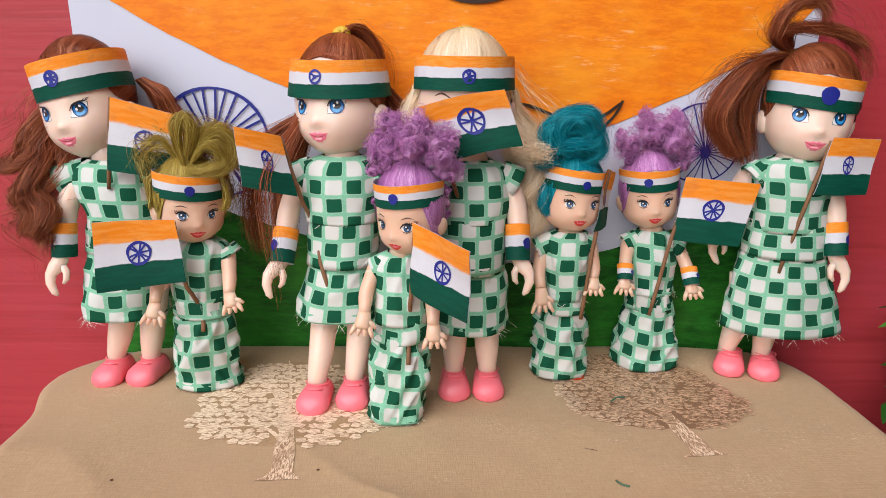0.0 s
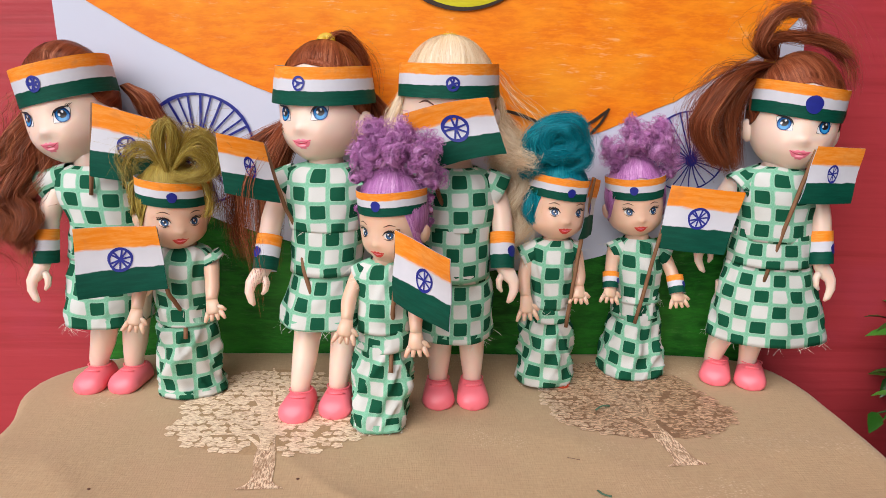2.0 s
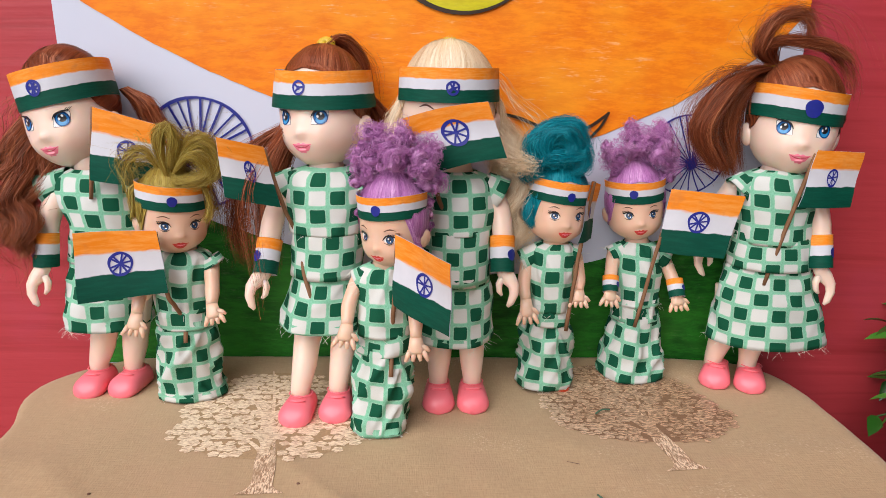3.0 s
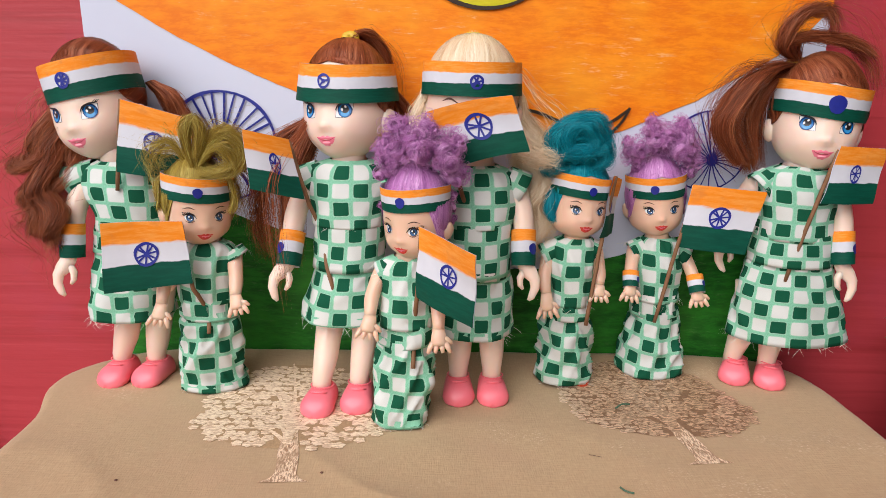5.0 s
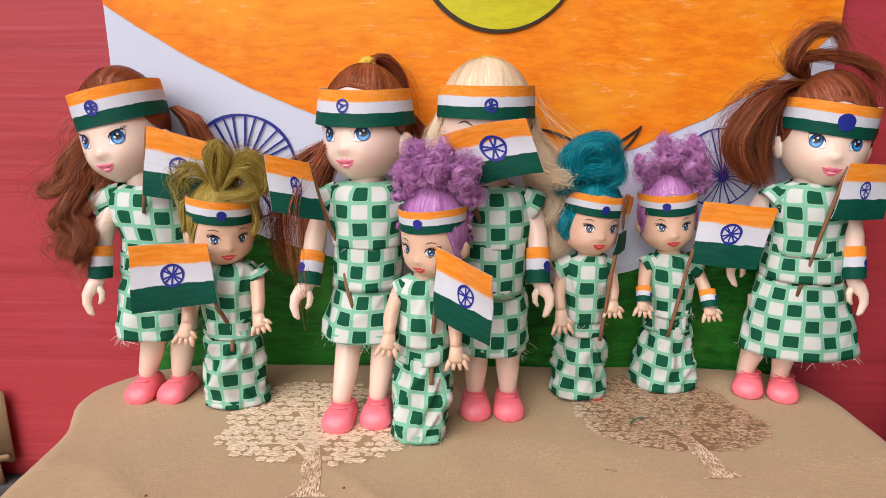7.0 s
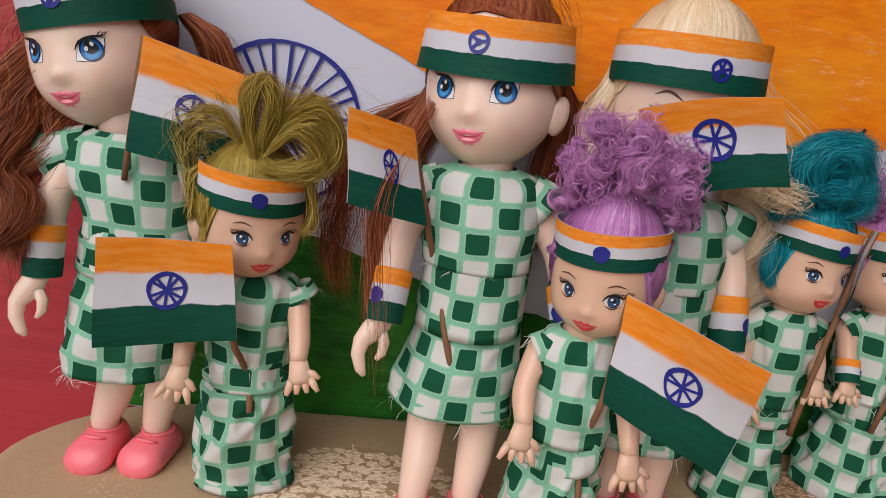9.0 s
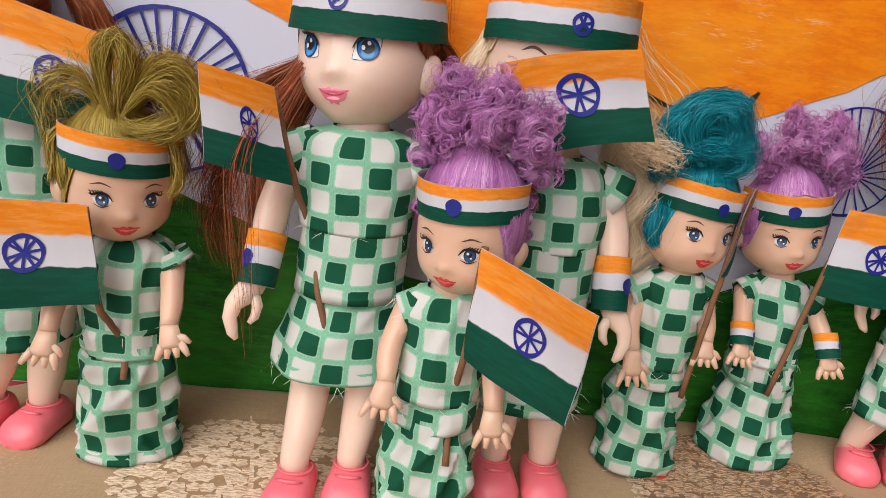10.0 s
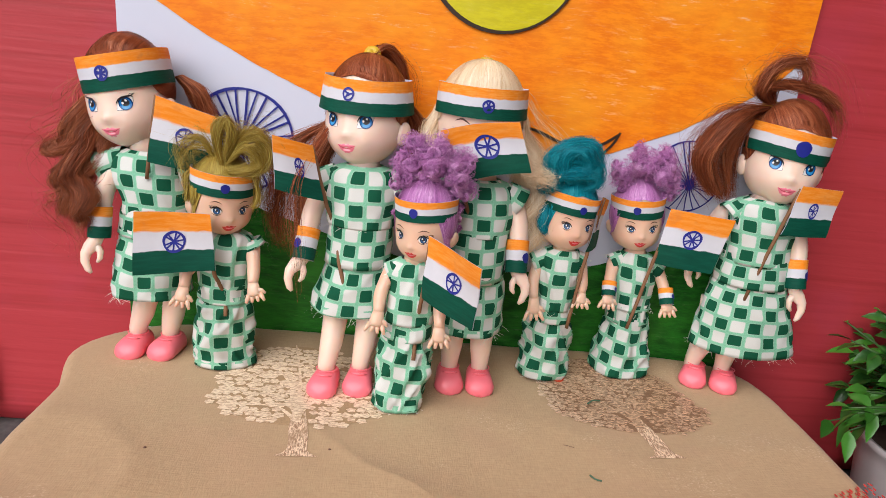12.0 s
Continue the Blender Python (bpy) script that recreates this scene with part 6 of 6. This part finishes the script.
    for i, (dx, dz, y) in enumerate(((0.0, 0.0, 0.2665), (0.0012, 0.0045, 0.2675), (-0.0008, -0.0042, 0.2680), (0.0006, 0.0085, 0.2700))):
        lock(b, [(0.0535 + dx, y + 0.004, 0.1190 + dz), (0.0565 + dx, y + 0.001, 0.1228 + dz), (0.0625 + dx, y - 0.001, 0.1248 + dz), (0.0690 + dx, y, 0.1232 + dz), (0.0745 + dx, y + 0.004, 0.1190 + dz)], 0.0034, 170, M["teal"], 0.0009, 1.6, 0.0008, 420 + i, 18, 0.00009, 0.6, 0.2)
    lock(b, [np.array(w) + np.array([-0.006, 0, 0.004]), (0.0495, 0.268, 0.122), (0.0478, 0.267, 0.116), (0.0500, 0.268, 0.110)], 0.003, 110, M["teal"], 0.001, 2, 0.0008, 192)
    lock(b, [(0.0530, 0.272, 0.105), (0.0515, 0.270, 0.100), (0.0512, 0.268, 0.094), (0.0535, 0.267, 0.088)], 0.0026, 130, M["teal"], 0.0004, 1, 0.0006, 193)
    ob = finish("doll", b, 0.065, 0.276, "small doll with teal topknot, long green check dress, red shoe")
    bands.append((hd, 0.54, 0.80, 0.0010, 2.0, 3.0, 0.035))
    return ob


def doll_h():
    b, ln = Build(), leaning(0.285, 0.293, 0.10)
    small_body(b, ln, [(0.0755, 0.1135, 0.0075, 0.0062), (0.0720, 0.1138, 0.0122, 0.0085), (0.062, 0.1140, 0.0126, 0.0110), (0.050, 0.1145, 0.0124, 0.0116), (0.042, 0.1145, 0.0126, 0.0120)],
               [(0.0445, 0.1145, 0.0116, 0.0112), (0.039, 0.1145, 0.0122, 0.0118), (0.0335, 0.1146, 0.0128, 0.0122)],
               [(0.036, 0.1145, 0.0116, 0.0112), (0.027, 0.1146, 0.0132, 0.0122), (0.014, 0.1144, 0.0152, 0.0130), (0.0010, 0.1142, 0.0172, 0.0138)],
               [[(0.1020, ln(0.069), 0.069), (0.0985, 0.282, 0.061), (0.0970, 0.275, 0.0540), (0.0955, 0.271, 0.0440)], [(0.1265, ln(0.069), 0.069), (0.1310, 0.284, 0.059), (0.1325, 0.277, 0.0510), (0.1335, 0.273, 0.0410)]],
               [(0.1065, 0.0705, 0.1000, 0.0670, 0.0056), (0.121, 0.0700, 0.1290, 0.0655, 0.0058)], 73, (0.1, 0.35))
    hd = Head(0.0400, 0.0144, 0.0140, head_at(0.1125, 0.2912, 0.0762, -5, -3, -3))
    hd.skull(b)
    face(b, hd, False, glance=0.1)
    cap(b, hd, M["purple"], (0.0, 0.002, 0.0420), 0.80, 0.30, 0.05, 900, 0.03, seed=18)
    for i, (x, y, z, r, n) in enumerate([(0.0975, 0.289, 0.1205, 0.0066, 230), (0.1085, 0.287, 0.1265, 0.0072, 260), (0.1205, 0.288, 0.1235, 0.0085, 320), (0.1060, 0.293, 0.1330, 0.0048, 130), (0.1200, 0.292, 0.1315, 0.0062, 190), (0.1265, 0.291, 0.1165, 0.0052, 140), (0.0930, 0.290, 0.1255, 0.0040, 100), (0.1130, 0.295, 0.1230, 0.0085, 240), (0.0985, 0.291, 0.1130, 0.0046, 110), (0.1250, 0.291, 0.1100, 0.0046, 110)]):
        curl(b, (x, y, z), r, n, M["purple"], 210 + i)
    ringlets(b, [(0.0975, 0.289, 0.1205, 0.0066), (0.1085, 0.287, 0.1265, 0.0072), (0.1205, 0.288, 0.1235, 0.0085), (0.1060, 0.293, 0.1330, 0.0048), (0.1200, 0.292, 0.1315, 0.0062), (0.1265, 0.291, 0.1165, 0.0052)], 700, M["purple"], 302)
    curl(b, (0.0980, 0.291, 0.0940), 0.0026, 70, M["purple"], 222)
    ob = finish("doll", b, 0.114, 0.285, "small doll with lilac curls, long green check dress, paper wristbands")
    bands.append((hd, 0.54, 0.81, 0.0008, 2.0, 0.0, 0.035))
    wrists.append(((0.0973, 0.2770, 0.0555), (-0.001, -0.006, -0.010), 0.0041, 0.0085))
    wrists.append(((0.1324, 0.2785, 0.0530), (0.001, -0.006, -0.010), 0.0042, 0.0095))
    return ob


for make in (doll_a, doll_b, doll_c, doll_d, doll_e, doll_f, doll_g, doll_h):
    make()


# ---- paper bands ----
def pen_wheel(parent, place, r, spokes, inner=0.80, pen=0.075, label="blue pen wheel", at=None):
    """A small pen wheel with its hub and spokes; place(u, v) gives a point in metres along and up the paper. inner: of the rim, pen: half a stroke's width, as shares of r."""
    ths = np.linspace(0, 2 * math.pi, 25)
    ring = [place(r * math.cos(a) * (1 + 0.06 * math.sin(3 * a)), r * math.sin(a) * 1.05) for a in ths]
    b = Build()
    if not spokes:
        b.add([place(0, 0)] + ring, [(0, i, i + 1) for i in range(1, 25)], M["ink"])
        return part("wheel", b, parent, "blue pen dot", at)
    core = [place(r * inner * math.cos(a), r * inner * math.sin(a) * (1 + 0.05 * math.sin(2 * a))) for a in ths]
    b.add(ring + core, [(i, i + 1, 26 + i, 25 + i) for i in range(24)], M["ink"])
    rim = part("wheel", b, parent, label, at)
    b = Build()
    b.add([place(0, 0)] + [place(r * 2.1 * pen * math.cos(a), r * 2.1 * pen * math.sin(a)) for a in ths], [(0, i, i + 1) for i in range(1, 25)], M["ink"])
    part("hub", b, rim)
    for i in range(spokes):
        a = math.pi * 2 * (i + 0.25 * math.sin(2.7 * i)) / spokes + 0.2
        c, s, w = math.cos(a), math.sin(a), r * pen
        b = Build()
        b.add([place(-w * s, w * c), place(w * s, -w * c), place(r * 0.9 * c + w * s, r * 0.9 * s - w * c), place(r * 0.9 * c - w * s, r * 0.9 * s + w * c)], [(0, 1, 2, 3)], M["ink"])
        part("spoke", b, rim)
    return rim


def headband(hd, t0, t1, gap, slope, tilt, flare, dot_u, dot_v, dot_r, spokes, label):
    """A closed strip of coloured paper round a head."""
    rx, rf, _ = hd.radii((t0 + t1) / 2)
    a, c = hd.w * 1.0 + gap, hd.d * 0.985 + gap
    z0, z1 = hd.h * t0, hd.h * t1
    m = hd.at @ pose(0, 0, (z0 + z1) / 2, slope, tilt, 0)

    def at(th, z, out=0.0):
        f = 1.0 + flare * (z / (z1 - z0))
        return ((a * f + out) * math.sin(th), -(c * f + out) * math.cos(th), z + 0.0004 * math.sin(2 * th + t0 * 20))

    h = (z1 - z0) / 2
    b = Build()
    n, k = 72, 8
    ths = [2 * math.pi * j / n - math.pi for j in range(n)]
    outer = [[at(th, -h + 2 * h * i / k) for th in ths] for i in range(k + 1)]
    inner = [[at(th, h - 2 * h * i / k, -0.0004) for th in ths] for i in range(k + 1)]
    scale = (a + c) / 2 / (2 * h)
    uvs = [[(2 * math.pi * j / n * scale, i / k) for j in range(n + 1)] for i in range(k + 1)]
    b.loft(outer, M["flag"], None, True, False, False, uvs)
    b.loft([outer[-1]] + inner + [outer[0]], M["paper"], None, True)
    band = part("paper_headband", b, None, "", m)
    tagged(band, label, "headband", "headbands on the dolls")
    pen_wheel(band, lambda u, v: at(dot_u / a + u / a, dot_v * h + v, 0.0003), dot_r, spokes, 0.70, 0.14)
    return band


HB = "orange, white and green paper headband round "
DOTS = [(0.0012, 0.0, 0.0036, 8, HB + "an auburn doll's head"), (0.0015, 0.15, 0.0032, 3, HB + "the top-knot doll's head"), (0.0010, -0.15, 0.0031, 6, HB + "the blonde doll's head"), (0.0015, -0.1, 0.0040, 0, HB + "the ponytail doll's head"),
        (-0.0034, -0.15, 0.0022, 0, HB + "the yellow-haired doll's head"), (0.0015, -0.1, 0.0022, 0, HB + "a lilac-haired doll's head"), (0.0005, -0.25, 0.0020, 0, HB + "the teal-haired doll's head"), (-0.0040, -0.05, 0.0021, 0, HB + "a lilac-haired doll's head")]
for args, dot in zip(bands, DOTS):
    headband(*args, *dot)


def wristband(c, axis, r, h):
    ax = -Vector(axis).normalized()
    q = Vector((0, 0, 1)).rotation_difference(ax)
    m = Matrix.LocRotScale(c, q, None)
    b = Build()
    n = 32
    ths = [2 * math.pi * j / n - math.pi for j in range(n)]

    def at(th, z, out=0.0):
        f = r * (1 + 0.06 * z / h)
        return ((f + out) * math.sin(th), -(f + out) * math.cos(th), z)
    outer = [[at(th, -h / 2 + h * i / 6) for th in ths] for i in range(7)]
    uvs = [[(j / n * 2 * math.pi * r / h, i / 6) for j in range(n + 1)] for i in range(7)]
    b.loft(outer, M["flag"], None, True, False, False, uvs)
    b.loft([outer[-1]] + [[at(th, z, -0.0004) for th in ths] for z in (h / 2, -h / 2)] + [outer[0]], M["paper"], None, True)
    band = part("paper_wristband", b, None, "", m)
    tagged(band, "orange, white and green paper band round a doll's wrist", "wristband", "wristbands on the dolls")
    pen_wheel(band, lambda u, v: at((0.75 if c[0] > 0 else -0.75) + u / r, v - 0.04 * h, 0.0003), h * 0.15, 0)


for args in wrists:
    wristband(*args)


# ---- paper flags ----
def paper_flag(corners, stick, bow, label, wheel_uv=(0.5, 0.5), wheel_r=0.0048, spokes=8, squeeze=1.0, sag=0.0):
    """A hand-coloured flag on a twig. corners: top left, top right, bottom right, bottom left."""
    c = [Vector(p) for p in corners]
    base = Vector(stick[-1])
    t = root("paper_flag", Matrix.Translation(base), label, "flag", "paper flags")
    inv = Matrix.Translation(-base)
    nrm = (c[1] - c[0]).cross(c[3] - c[0]).normalized()
    if nrm.y > 0:
        nrm = -nrm
    W = ((c[1] - c[0]).length + (c[2] - c[3]).length) / 2
    H = ((c[3] - c[0]).length + (c[2] - c[1]).length) / 2

    def at(u, v, out=0.0):
        p = c[3].lerp(c[2], u).lerp(c[0].lerp(c[1], u), v)
        q = bow * math.sin(math.pi * u) + 0.0006 * math.sin(5 * u + 3 * v) + 0.0005 * math.sin(7 * v + u)
        return p + nrm * (q + out) + Vector((0, 0, sag * math.sin(math.pi * u)))

    b = Build()
    n, m = 22, 14
    for lay, mat in ((0.0, M["flag"]), (-0.0004, M["paper"])):
        pts = [at(i / n, j / m, lay) for j in range(m + 1) for i in range(n + 1)]
        uv = [(i / n * W / H, j / m) for j in range(m + 1) for i in range(n + 1)]
        b.add([p[:] for p in pts], [(j * (n + 1) + i, j * (n + 1) + i + 1, (j + 1) * (n + 1) + i + 1, (j + 1) * (n + 1) + i) for j in range(m) for i in range(n)], mat, uv)
    part("sheet", b, t, "crayoned orange, white and green paper", inv)
    cu, cv = wheel_uv
    pen_wheel(t, lambda u, v: at(cu + u / W * squeeze, cv + v / H, 0.0003)[:], wheel_r, spokes, label="blue pen wheel with spokes", at=inv)
    s = Build()
    rg = random.Random(int(abs(stick[0][0]) * 1e5))
    run = spline(stick, 14) if len(stick) > 2 else spline(stick, 8)
    s.tube([Vector(p) + Vector((rg.uniform(-1, 1), 0, 0)) * 0.0002 for p in run], [0.00095 + 0.00012 * rg.random() for _ in run], M["stick"], None, 8)
    part("stick", s, t, "thin brown twig", inv)


FL = "crayoned orange, white and green paper flag "
paper_flag([(-0.1497, 0.262, 0.1429), (-0.1165, 0.261, 0.1345), (-0.1225, 0.261, 0.1060), (-0.1552, 0.262, 0.1094)], [(-0.1501, 0.2632, 0.1428), (-0.1563, 0.2632, 0.1003)], 0.001, FL + "behind tousled hair")
paper_flag([(-0.1526, 0.2364, 0.0906), (-0.1177, 0.2400, 0.0916), (-0.1158, 0.2408, 0.0619), (-0.1546, 0.2364, 0.0577)], [(-0.1194, 0.2420, 0.0900), (-0.1174, 0.2430, 0.0615), (-0.1160, 0.2475, 0.0530), (-0.1146, 0.2535, 0.0430), (-0.1128, 0.2475, 0.0345)], -0.0012, FL + "held to one side", (0.50, 0.51), 0.0054, 10)
paper_flag([(-0.0896, 0.2417, 0.1324), (-0.0719, 0.251, 0.1275), (-0.0647, 0.2490, 0.1003), (-0.0877, 0.2420, 0.1062)], [(-0.0719, 0.2532, 0.1261), (-0.0648, 0.2525, 0.1010), (-0.0600, 0.2600, 0.0840), (-0.0560, 0.2500, 0.0700), (-0.0520, 0.2468, 0.0558)], 0.0018, FL + "with stray hairs over", (0.57, 0.53), 0.0046, 8, 0.55)
paper_flag([(-0.0102, 0.2495, 0.1407), (0.0272, 0.2450, 0.1490), (0.0363, 0.2442, 0.1248), (0.0026, 0.2495, 0.1159)], [(0.0014, 0.2520, 0.1200), (0.0120, 0.2575, 0.0892)], -0.002, FL + "before a face", (0.50, 0.55), 0.0060, 8, 1.0, 0.001)
paper_flag([(-0.0118, 0.2224, 0.0952), (0.0108, 0.1895, 0.0924), (0.0103, 0.1985, 0.0592), (-0.0128, 0.2212, 0.0640)], [(-0.0109, 0.2230, 0.0953), (-0.0128, 0.2222, 0.0620), (-0.0134, 0.2280, 0.0470), (-0.0140, 0.2195, 0.0310)], 0.0006, FL + "drooping at one corner", (0.55, 0.52), 0.0050, 8, 1.0)
paper_flag([(0.0788, 0.2605, 0.1122), (0.0862, 0.2750, 0.1084), (0.0846, 0.2750, 0.0804), (0.0746, 0.2605, 0.0816)], [(0.0812, 0.2655, 0.1112), (0.0772, 0.2645, 0.0810), (0.0720, 0.2625, 0.0354)], 0.0004, FL + "turned edge-on", (0.5, 0.5), 0.003, 0)
paper_flag([(0.1232, 0.276, 0.1062), (0.1585, 0.271, 0.1040), (0.1516, 0.270, 0.0718), (0.1190, 0.276, 0.0738)], [(0.1250, 0.2772, 0.1040), (0.1107, 0.2730, 0.0334)], 0.0014, FL + "with stained orange", (0.48, 0.53), 0.0053, 10)
paper_flag([(0.1841, 0.260, 0.1283), (0.2084, 0.263, 0.1272), (0.2071, 0.263, 0.1004), (0.1794, 0.260, 0.1008)], [(0.1844, 0.2612, 0.1264), (0.1701, 0.2630, 0.0603)], 0.0012, FL + "leaning outward", (0.47, 0.53), 0.0042, 8, 0.7)


# ---- scraps on the cloth ----
def scrap(pts, r, mat, label):
    b = Build()
    b.tube([(x, y, cloth_height(x, y) + z) for x, y, z in spline(pts, 8)], r, mat, None, 6)
    tagged(part("thread_scrap", b), label, "thread", "threads on the cloth")


scrap([(0.0845, 0.2400, 0.0016), (0.0880, 0.2425, 0.0024), (0.0925, 0.2440, 0.0016)], 0.00045, M["green_thread"], "loose dark green thread lying on the cloth")
scrap([(0.0700, 0.1785, 0.0006), (0.0715, 0.1755, 0.0009), (0.0745, 0.1745, 0.0006)], 0.00038, M["green_thread"], "short green thread lying on the cloth")
scrap([(0.0625, 0.2010, 0.0003), (0.0650, 0.2000, 0.0004), (0.0675, 0.1990, 0.0003)], 0.00012, M["brow"], "fine dark hair lying on the cloth")


def crumb(x, y, r):
    b = Build()
    b.ball((x, y, cloth_height(x, y) + r * 0.3), (r, r * 0.8, r * 0.5), M["brow"], None, 10, 6)
    tagged(part("crumb", b), "tiny dark speck lying on the cloth", "speck", "specks on the cloth")


crumb(-0.1290, 0.1787, 0.0007)
crumb(-0.0496, 0.1856, 0.0007)
